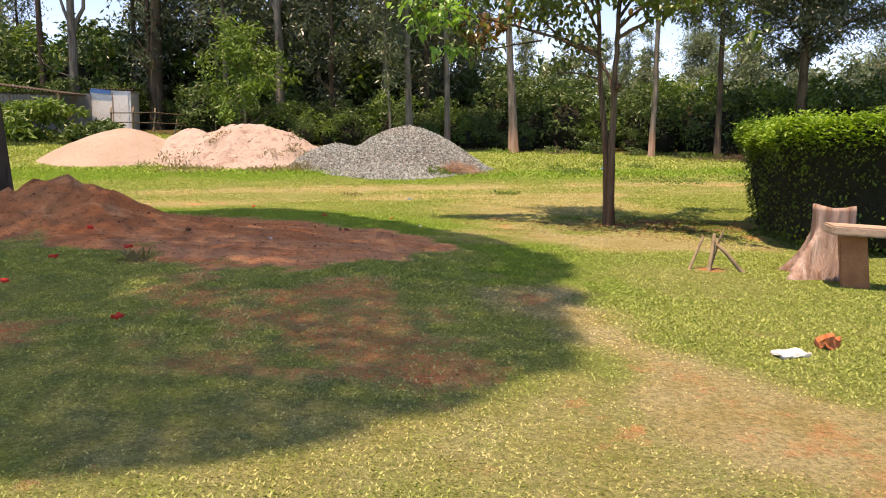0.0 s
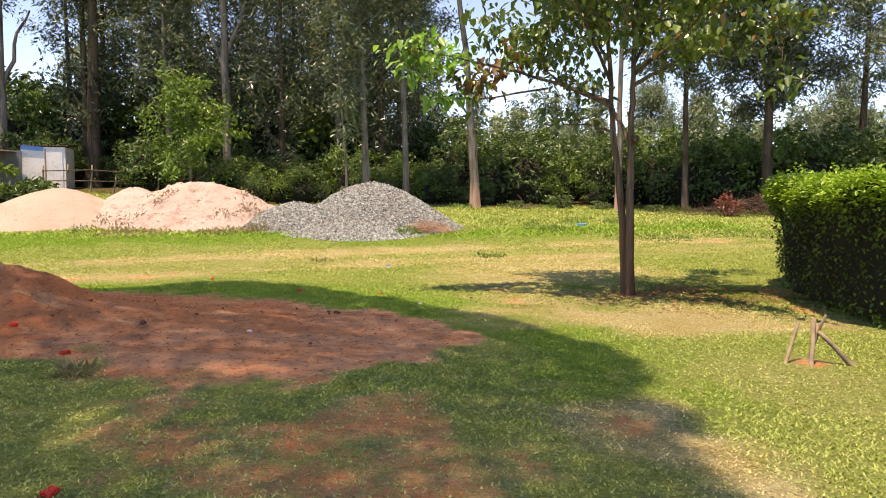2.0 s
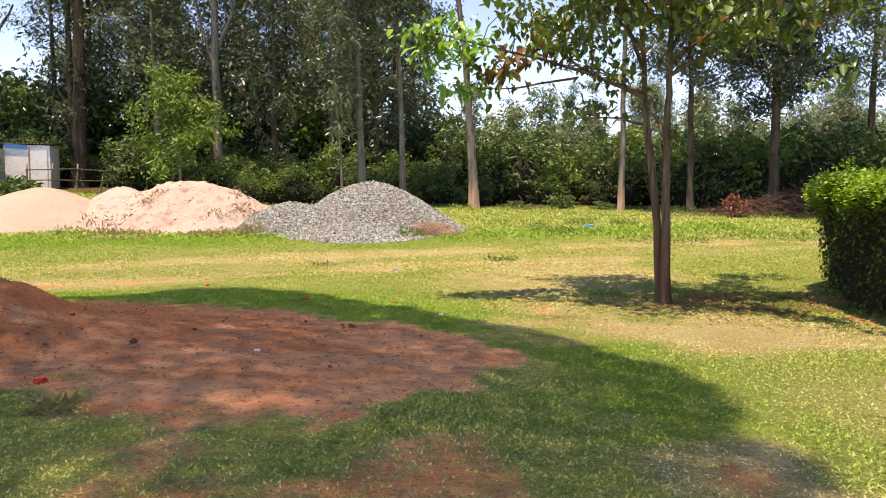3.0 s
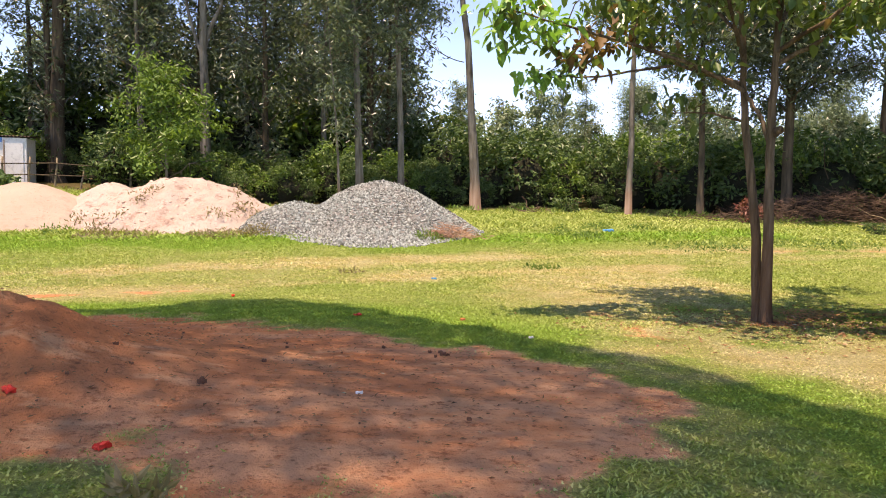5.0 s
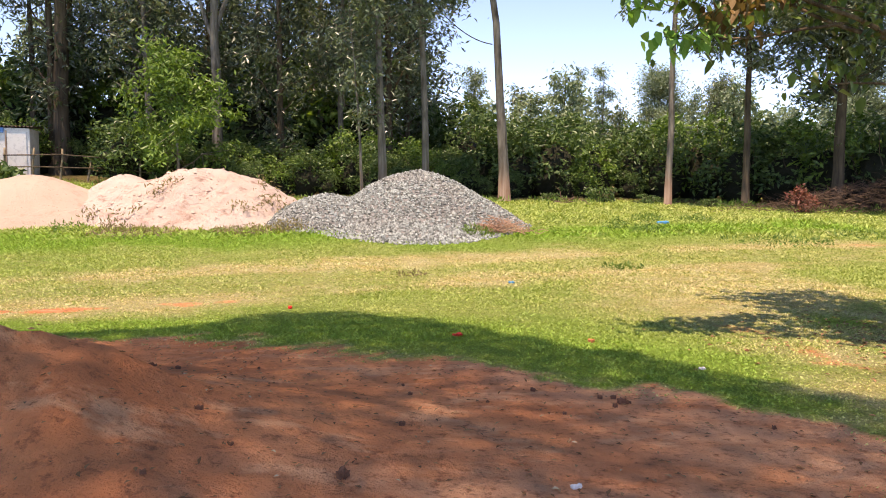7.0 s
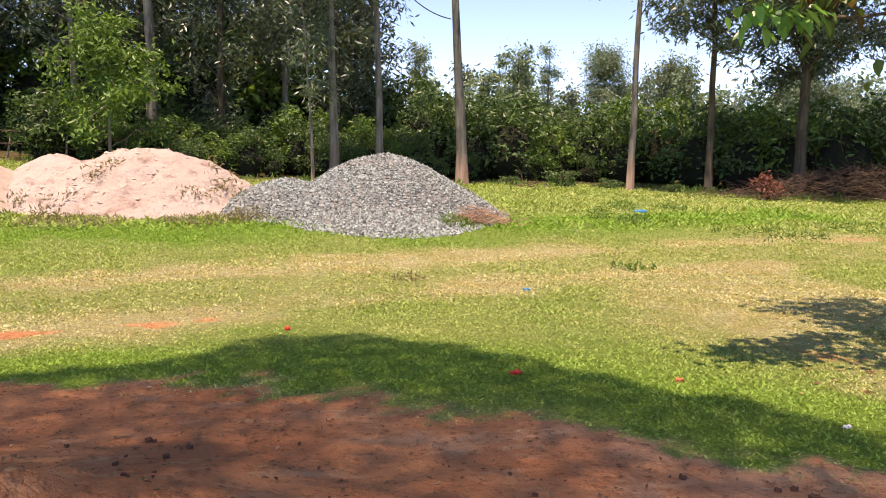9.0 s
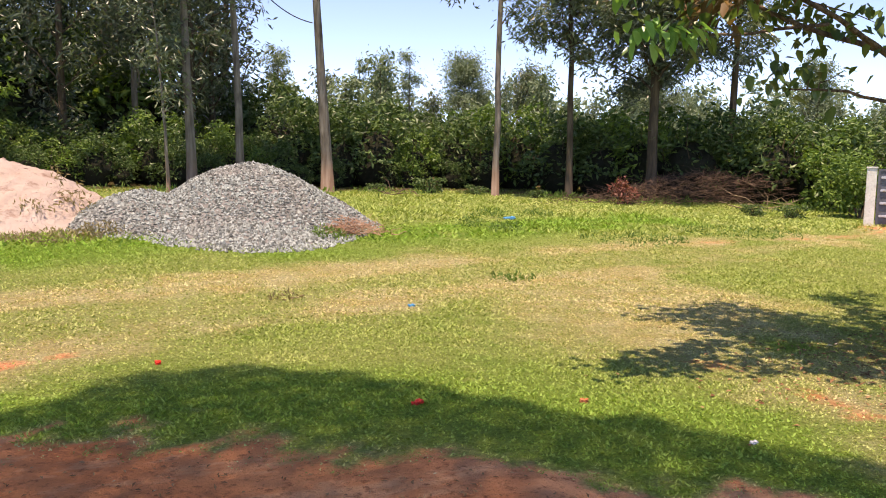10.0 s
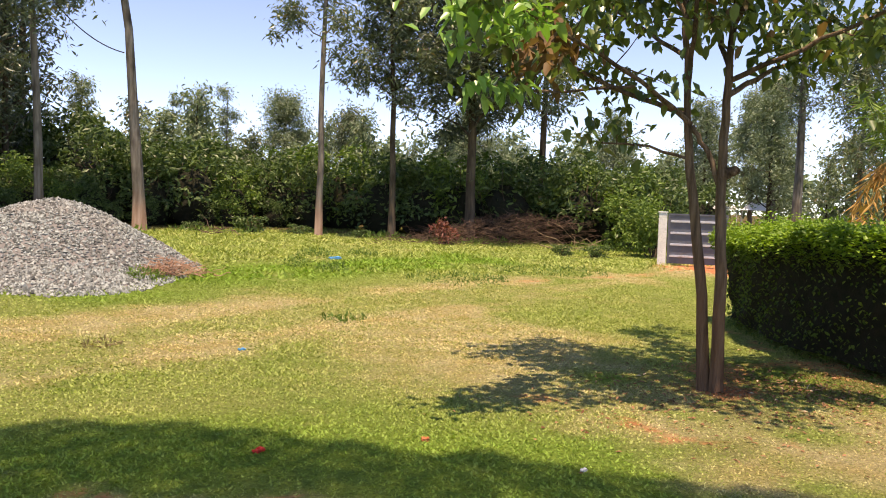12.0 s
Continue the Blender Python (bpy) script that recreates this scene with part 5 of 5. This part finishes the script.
def build_sheds():
    x, y = -18.0, 41.6
    z = on_ground(x, y)
    hut = thing("white_hut", "small whitewashed hut with rusty roof and blue top strip", "hut", m=pose(x, y, z, 0, 0, 12))
    part("front_wall", moved(box(2.0, 0.12, 2.2, 0.01), pose(0.35, 0, 1.0)), WHITEWASH, hut)
    part("side_wall", moved(box(0.12, 2.3, 2.2, 0.01), pose(1.29, 1.22, 1.0)), WHITEWASH, hut)
    part("side_wall", moved(box(0.12, 2.3, 2.2, 0.01), pose(-0.59, 1.22, 1.0)), WHITEWASH, hut)
    part("back_wall", moved(box(1.76, 0.12, 2.2, 0.01), pose(0.35, 2.3, 1.0)), WHITEWASH, hut)
    part("door", moved(box(0.75, 0.05, 1.85, 0.01), pose(0.85, -0.075, 0.95)), WHITEWASH, hut, "plain white board door")
    part("door_post", moved(box(0.06, 0.07, 2.0, 0.01), pose(0.44, -0.08, 1.0)), PLANK_WOOD, hut)
    part("blue_strip", moved(box(1.0, 0.06, 0.22, 0.01), pose(-0.13, -0.08, 2.04, 0, 6, 0)), BLUE_PAINT, hut, "faded blue sheet strip")
    v, f = corrugated(2.35, 2.9)
    me = mesh_of("roof", v, f, RUSTY, smooth=True)
    put("roof", me, hut, "rusty corrugated roof", pose(0.36, -0.14, 2.17, -88, 0, 0))

    x, y = -21.2, 37.5
    z = on_ground(x, y)
    shed = thing("iron_shed", "low open shed of grey corrugated iron with dark roof", "shed", m=pose(x, y, z, 0, 0, 10) @ Matrix.Diagonal((1, 1, 1.0, 1)))
    for sx, w, tall in ((-2.6, 4.0, 1.25), (1.2, 3.0, 0.86)):
        v, f = corrugated(w, tall)
        put("wall_sheet", mesh_of("wall_sheet", v, f, ZINC, smooth=True), shed, "grey corrugated wall sheet", pose(sx, 0, 1.0))
    part("back_wall", moved(box(8.6, 0.08, 2.2, 0.01), pose(-1, 3.2, 1.0)), ZINC, shed)
    for sx, tall in ((-4.6, 2.9), (-0.6, 2.45), (2.65, 2.05)):
        part("post", moved(box(0.12, 0.12, tall, 0.01), pose(sx, -0.12, tall / 2 - 0.1)), PLANK_WOOD, shed)
    v, f = corrugated(8.7, 4.4)
    put("roof", mesh_of("roof", v, f, RUSTY, smooth=True), shed, "dark rusty corrugated roof", pose(-1.25, -0.7, 2.43, 0, 6.5, 0) @ pose(0, 0, 0, -88.5, 0, 0))


def build_fence():
    rng = np.random.default_rng(131)
    root = thing("stick_fence", "crooked stick fence with rails beside the white hut", "fence")
    spots = [(-16.6 + 1.0 * k, 39.0 + 0.12 * k) for k in range(8)]
    for k, (x, y) in enumerate(spots):
        z = on_ground(x, y)
        tall = rng.uniform(0.9, 1.5)
        v, f = tube(bent((x, y, z - 0.2), (x + rng.uniform(-0.25, 0.25), y, z + tall), 5, 0.015, rng), [0.05, 0.05, 0.045, 0.04, 0.035], 7)
        put("post", mesh_of("post", v, f, POLE_WOOD, smooth=True), root)
    for h in (0.55, 1.0):
        p = [(x, y - 0.05, on_ground(x, y) + h + rng.uniform(-0.06, 0.06)) for x, y in spots]
        v, f = tube(p, [0.028] * len(p), 6)
        put("rail", mesh_of("rail", v, f, DARK_BARK, smooth=True), root)


def build_tents():
    """Two low white canopies beyond the gate."""
    for x, y, z, w in ((45.3, 42.0, 2.55, 1.7), (46.6, 40.2, 2.55, 2.2)):
        g = on_ground(x, y)
        root = thing("canopy", "low white canopy beyond the gate", "canopy", "white canopies", m=pose(x, y, g, 0, 0, 35))
        bm = bmesh.new()
        bmesh.ops.create_cone(bm, cap_ends=True, segments=4, radius1=w * 0.75, radius2=w * 0.3, depth=0.55)
        part("roof", moved(bm, pose(0, 0, z - g + 0.15, 0, 0, 45)), WHITEWASH, root)
        for sx in (-1, 1):
            for sy in (-1, 1):
                part("post", moved(box(0.06, 0.06, z - g, 0.005), pose(sx * w * 0.48, sy * w * 0.48, (z - g) / 2 - 0.1)), CONCRETE, root)


def build_palm():
    """A small palm behind the hedge with hanging dry fronds."""
    rng = np.random.default_rng(137)
    x, y = 10.9, 15.0
    root = thing("palm", "small palm with hanging dry orange fronds behind the hedge", "palm", m=pose(x, y, on_ground(x, y)))
    v, f = tube(bent((0, 0, -0.1), (0.05, 0, 3.0), 8, 0.015, rng), np.linspace(0.13, 0.10, 8), 10, 0.08, rng)
    put("trunk", mesh_of("trunk", v, f, DARK_BARK, smooth=True), root)
    for k in range(13):
        a = 2.6 + k * 0.5 if k < 6 else k * 1.1
        dry = k < 6
        s = np.linspace(0, 1, 9)
        reach, rise, fall = (0.7, 0.25, 1.2) if dry else (0.7, 1.7, 0.3)
        rib = np.stack([np.cos(a) * reach * s, np.sin(a) * reach * s, 2.9 + rise * s - fall * s * s], -1)
        pieces = [tube(rib, np.linspace(0.018, 0.005, 9), 4)]
        at = np.repeat(rib[2:], 9, 0) + rng.standard_normal((63, 3)) * 0.03
        pieces.append(leaves(at, 0.42, 0.04, rng, 0.75 if dry else 0.35))
        v, f = join(pieces)
        put("frond", mesh_of("frond", v, f, PALM_DRY if dry else FRESH_LEAF), root, "dry orange frond" if dry else "green frond")


build_tents()
build_palm()
build_gate()
build_sheds()
build_fence()


# ---- plants and clutter on the lawn ----
def young_trees():
    rng = np.random.default_rng(141)
    sapling = gum_tree("leafy_sapling", rng, 5.4, 0.07, 0.16, 1.9, 95, 46, 0.40, GUM_BARK, FRESH_LEAF, "bright green leafy young tree behind the sand heap", (0, 0), (0.26, 0.10))
    sapling.matrix_basis = stand(-9.9, 39.0)
    thin = gum_tree("leafy_sapling", rng, 8.5, 0.06, 0.35, 1.0, 50, 34, 0.36, GUM_BARK, EUC_LEAF, "thin drooping young gum behind the gravel heap", (-0.6, 0), (0.26, 0.07))
    thin.matrix_basis = stand(-2.5, 36.6)
    bush = shrub("broadleaf_bush", rng, 2.2, 1.5, 2600, (0.34, 0.13), BELT_LEAF, "sprawling broad-leaved bush in front of the iron shed", heart=False)
    bush.matrix_basis = stand(-17.5, 33.5)
    wide = shrub("broadleaf_bush", rng, 1.3, 0.9, 1000, (0.28, 0.12), SHRUB_LEAF, "low broad-leaved bush in front of the iron shed")
    wide.matrix_basis = stand(-15.1, 33.2)
    pale = shrub("low_bush", rng, 0.8, 0.6, 420, (0.15, 0.08), SHRUB_LEAF, "low grey-green bush at the lawn's edge", heart=False)
    pale.matrix_basis = stand(7.1, 36.4)
    for x, y, s in ((8.6, 35.4, 0.6), (5.2, 37.2, 0.6), (10.6, 34.2, 0.5), (15.6, 26.6, 0.7), (14.8, 27.4, 0.6)):
        copy_thing(pale, stand(x, y, 70 * x, s))
    behind = shrub("shrub", rng, 1.1, 1.9, 2400, (0.16, 0.08), BELT_LEAF, "leafy shrub beside the gate pillar", heart=False)
    behind.matrix_basis = stand(18.6, 26.6)
    copy_thing(behind, stand(20.2, 29.0, 40, 1.25))


def twig_heap(name, x, y, wide, deep, tall, many, size, material, seed, label, category):
    """A tangle of dry branches lying on the ground."""
    rng = np.random.default_rng(seed)
    pieces = []
    for _ in range(many):
        px, py = rng.standard_normal(2) * np.array([wide, deep]) * 0.45
        pz = tall * rng.random() * math.exp(-(px / wide) ** 2 * 2)
        a, tip = rng.uniform(0, 6.283), rng.uniform(-0.25, 0.55)
        L = size * rng.uniform(0.5, 1.3)
        p = np.array([px, py, pz + 0.03])
        q = p + np.array([math.cos(a) * L, math.sin(a) * L, L * tip])
        q[2] = max(q[2], 0.02)
        r = 0.012 * rng.uniform(0.5, 1.6) * max(0.6, size)
        pieces.append(tube(bent(p, q, 4, 0.07 * L, rng), [r, r * 0.8, r * 0.6, r * 0.3], 4))
    v, f = join(pieces)
    me = mesh_of(name, v, f, material)
    tagged(put(name, me, m=pose(x, y, on_ground(x, y))), label, category, kind="stuff")


def weed_clump(x, y, wide, tall, many, seed, dry, name="weed_tuft", label="low green weeds in the lawn"):
    rng = np.random.default_rng(seed)
    a, r = rng.uniform(0, 6.283, many), wide * np.sqrt(rng.random(many))
    at = np.stack([r * np.cos(a), r * np.sin(a), rng.random(many) * tall * (1 - 0.6 * r / wide)], -1)
    v, f = leaves(at, 0.10, 0.028, rng, -0.3)
    me = mesh_of(name, v, f, PALE_WEED if dry else FRESH_LEAF)
    tagged(put(name, me, m=pose(x, y, on_ground(x, y))), label, "weeds", "weeds on the lawn", "stuff")


PALE_WEED = make_leaf("withered weeds", (0.22, 0.17, 0.09), (0.34, 0.28, 0.14))
young_trees()
twig_heap("brush_heap", 16.4, 31.7, 5.4, 1.8, 1.1, 2600, 0.6, DRY_TWIG, 151, "wide heap of dry brown cut branches", "brush heap")
RED_LEAF = make_leaf("burgundy leaves", (0.19, 0.06, 0.05), (0.33, 0.14, 0.10))
red_bush = shrub("red_bush", np.random.default_rng(156), 0.55, 0.95, 520, (0.15, 0.07), RED_LEAF, "small burgundy-leaved bush beside the brush heap", "bush", heart=False)
red_bush.matrix_basis = stand(12.6, 31.4)


def edge_grass():
    """Longer grass and weeds left standing along the wood's edge and round the heaps."""
    rng = np.random.default_rng(157)
    n = 9000
    x = rng.uniform(-14, 20, n)
    edge = np.interp(x, (-60, -12, 2, 9, 13, 24), (40, 38.5, 37.6, 36.2, 32.6, 28.0))
    y = edge - np.abs(rng.standard_normal(n)) * 1.1 + 0.4
    thick = value_noise(x, y, 0.8, 158)
    keep = rng.random(n) < ramp(thick, 0.35, 0.75)
    x, y, thick = x[keep], y[keep], thick[keep]
    at = np.stack([x, y, height(x, y) + 0.22 * thick * rng.random(len(x))], -1)
    v, f = leaves(at, 0.20, 0.045, rng, -0.45)
    tagged(put("edge_grass", mesh_of("edge_grass", v, f, FRESH_LEAF)), "ragged longer grass along the edge of the woods", "grass", kind="stuff")


edge_grass()
twig_heap("dead_branch", 17.2, 29.6, 2.0, 0.5, 0.3, 18, 1.2, POLE_WOOD, 152, "pale dry branches lying before the brush heap", "branch")
twig_heap("dead_bush", 0.45, 23.8, 0.8, 0.5, 0.28, 260, 0.34, RED_TWIG, 153, "flattened reddish dead bush beside the gravel heap", "dead bush")
twig_heap("dead_branch", 5.4, 34.6, 0.7, 0.4, 0.3, 14, 0.9, DRY_TWIG, 154, "fallen dry branch at the lawn's edge", "branch")
WEEDS = ((-0.25, 23.5, 0.45, 0.28, 420, 0), (-5.2, 23.9, 0.9, 0.2, 420, 1), (-4.4, 24.2, 0.5, 0.35, 260, 1), (-7.6, 23.6, 1.0, 0.22, 380, 1), (-9.2, 24.0, 0.4, 0.3, 160, 0),
         (-8.3, 24.2, 0.3, 0.4, 120, 1), (4.0, 23.8, 0.4, 0.3, 220, 0), (5.4, 27.4, 0.5, 0.3, 200, 0), (7.0, 27.6, 0.5, 0.25, 220, 0), (3.6, 24.8, 0.3, 0.35, 160, 0),
         (1.5, 18.6, 0.35, 0.06, 120, 0), (-2.1, 18.0, 0.25, 0.06, 60, 1), (6.2, 22.0, 1.2, 0.12, 420, 0), (9.6, 22.8, 1.6, 0.14, 520, 0), (-3.10, 7.68, 0.14, 0.07, 70, 1))
for k, (x, y, wide, tall, many, dry) in enumerate(WEEDS):
    weed_clump(x, y, wide, tall, many, 160 + k, dry, label="withered straw-coloured weeds in the grass" if dry else "low green weeds in the lawn")


def heap_weed(x, y, lobes, seed, rough, wide, tall, many, rseed):
    """A withered tuft rooted in a sand heap."""
    rng = np.random.default_rng(rseed)
    at = rng.standard_normal((many, 3)) * np.array([wide, wide, tall * 0.4]) + np.array([0, 0, tall * 0.4])
    at[:, 2] = np.maximum(at[:, 2], 0)
    v, f = leaves(at, 0.12, 0.035, rng, -0.2)
    z = on_ground(x, y) + float(heap_rise(np.array(x), np.array(y), lobes, seed, rough))
    tagged(put("weed_tuft", mesh_of("weed_tuft", v, f, PALE_WEED), m=pose(x, y, z)), "small withered weed rooted in the sand heap", "weeds", "weeds on the lawn", "stuff")


for k, (x, y, wide, tall, many) in enumerate(((-9.15, 25.5, 0.12, 0.25, 60), (-7.7, 26.0, 0.12, 0.3, 60), (-7.4, 26.2, 0.10, 0.2, 40), (-5.0, 26.0, 0.16, 0.35, 80), (-4.6, 25.8, 0.14, 0.35, 70), (-5.6, 25.4, 0.2, 0.2, 70), (-8.2, 25.3, 0.2, 0.15, 50), (-5.3, 27.2, 0.1, 0.2, 40))):
    heap_weed(x, y, SAND_MID, 44, 0.085, wide, tall, many, 320 + k)


def scrap(name, x, y, sx, sy, sz, turn, material, label, category, seed):
    """A small crumpled thing lying on the ground."""
    rng = np.random.default_rng(seed)
    bm = box(sx, sy, sz, 0, rng, 0.0, 3)
    for v in bm.verts:
        v.co.z += sz * 0.9 * (rng.random() - 0.3)
        v.co.x *= 1 - 0.25 * rng.random()
        v.co.y *= 1 - 0.25 * rng.random()
    me = bpy.data.meshes.new(name)
    bm.to_mesh(me)
    bm.free()
    me.materials.append(material)
    tagged(put(name, me, m=pose(x, y, on_ground(x, y) + sz * 0.5, 0, 0, turn)), label, category)


petal = "fallen red flower on the ground"
for k, (x, y, s) in enumerate(((-3.9, 7.66, 0.09), (-2.4, 5.6, 0.10), (-3.8, 6.6, 0.10), (-2.06, 13.3, 0.10), (-3.75, 15.25, 0.08), (-0.87, 12.95, 0.07), (-3.4, 8.28, 0.10), (-4.12, 8.98, 0.10))):
    scrap("red_flower", x, y, s * 0.9, s * 0.6, 0.022, 70 * k, RED_PETAL if k != 5 else TERRACOTTA, petal, "flower", 200 + k)
scrap("pale_wrapper", 2.32, 5.0, 0.24, 0.14, 0.022, 18, WHITE_PAPER, "pale crumpled wrapper on the grass", "litter", 211)
scrap("terracotta_shard", 2.66, 5.2, 0.15, 0.12, 0.06, 30, TERRACOTTA, "broken orange terracotta piece on the grass", "shard", 212)
scrap("pale_wrapper", -2.1, 9.35, 0.05, 0.03, 0.012, 18, WHITE_PAPER, "small white scrap on red earth", "litter", 213)
scrap("blue_bag", 5.5, 26.5, 0.34, 0.16, 0.05, 10, BLUE_PLASTIC, "flattened bright blue plastic bag on grass", "bag", 214)
scrap("blue_bag", -0.75, 17.0, 0.09, 0.06, 0.02, 10, BLUE_PLASTIC, "small blue plastic scrap on grass", "bag", 215)
scrap("pale_wrapper", -0.35, 11.8, 0.05, 0.035, 0.014, 10, WHITE_PAPER, "small pale scrap on grass", "litter", 216)
rngc = np.random.default_rng(221)
for k in range(46):
    x, y = rngc.uniform(-5.2, -0.6), rngc.uniform(8.3, 12.4)
    if float(soil_at(np.array(x), np.array(y))) > 0.8:
        s = rngc.uniform(0.010, 0.026) * (1.7 if k % 9 == 0 else 1)
        scrap("clod", x, y, s * 1.5, s, s * 0.7, rngc.uniform(0, 360), CLOD, "dark clod on bare red earth", "clod", 230 + k)


def earth_debris():
    """Leaf bits and pebbles strewn over the bare earth."""
    rng = np.random.default_rng(301)
    x, y = rng.uniform(-6, 1.6, 9000), rng.uniform(4, 13.6, 9000)
    keep = soil_at(x, y) > rng.uniform(0.35, 1.0, 9000)
    at = np.stack([x, y, height(x, y) + 0.006], -1)[keep][:1300]
    v, f = leaves(at, 0.035, 0.016, rng, 0.0, 0.3, 0.8)
    tagged(put("leaf_litter", mesh_of("leaf_litter", v, f, LITTER)), "brown leaf bits strewn over bare red earth", "litter", kind="stuff")


def tree_litter():
    """Fallen leaves lying round the lawn tree and along the hedge's foot."""
    rng = np.random.default_rng(303)
    n = 1500
    x, y = 3.3 + rng.standard_normal(n) * 1.2, 12.7 + rng.standard_normal(n) * 0.8
    at = np.stack([x, y, height(x, y) + 0.012], -1)
    v, f = leaves(at, 0.055, 0.026, rng, 0.0, 0.3, 0.8)
    tagged(put("leaf_litter", mesh_of("leaf_litter", v, f, LITTER)), "fallen brown leaves round the lawn tree", "litter", kind="stuff")


LITTER = make_leaf("leaf litter", (0.16, 0.075, 0.04), (0.44, 0.26, 0.14), (0.55, 0.42, 0.28), 0.1, 0.8, 0.1, 0.96)
earth_debris()
tree_litter()


def build_cable():
    """The slack line between two tall gums."""
    s = np.linspace(0, 1, 24)[:, None]
    p = np.array([[2.72, 37.42, 7.0]]) * (1 - s) + np.array([[-0.45, 38.1, 9.9]]) * s
    p[:, 2] -= 0.6 * (s * (1 - s) * 4)[:, 0]
    v, f = tube(p, [0.022] * 24, 6)
    tagged(put("cable", mesh_of("cable", v, f, CABLE, smooth=True)), "thin dark slack line between two gum trees", "cable")


build_cable()
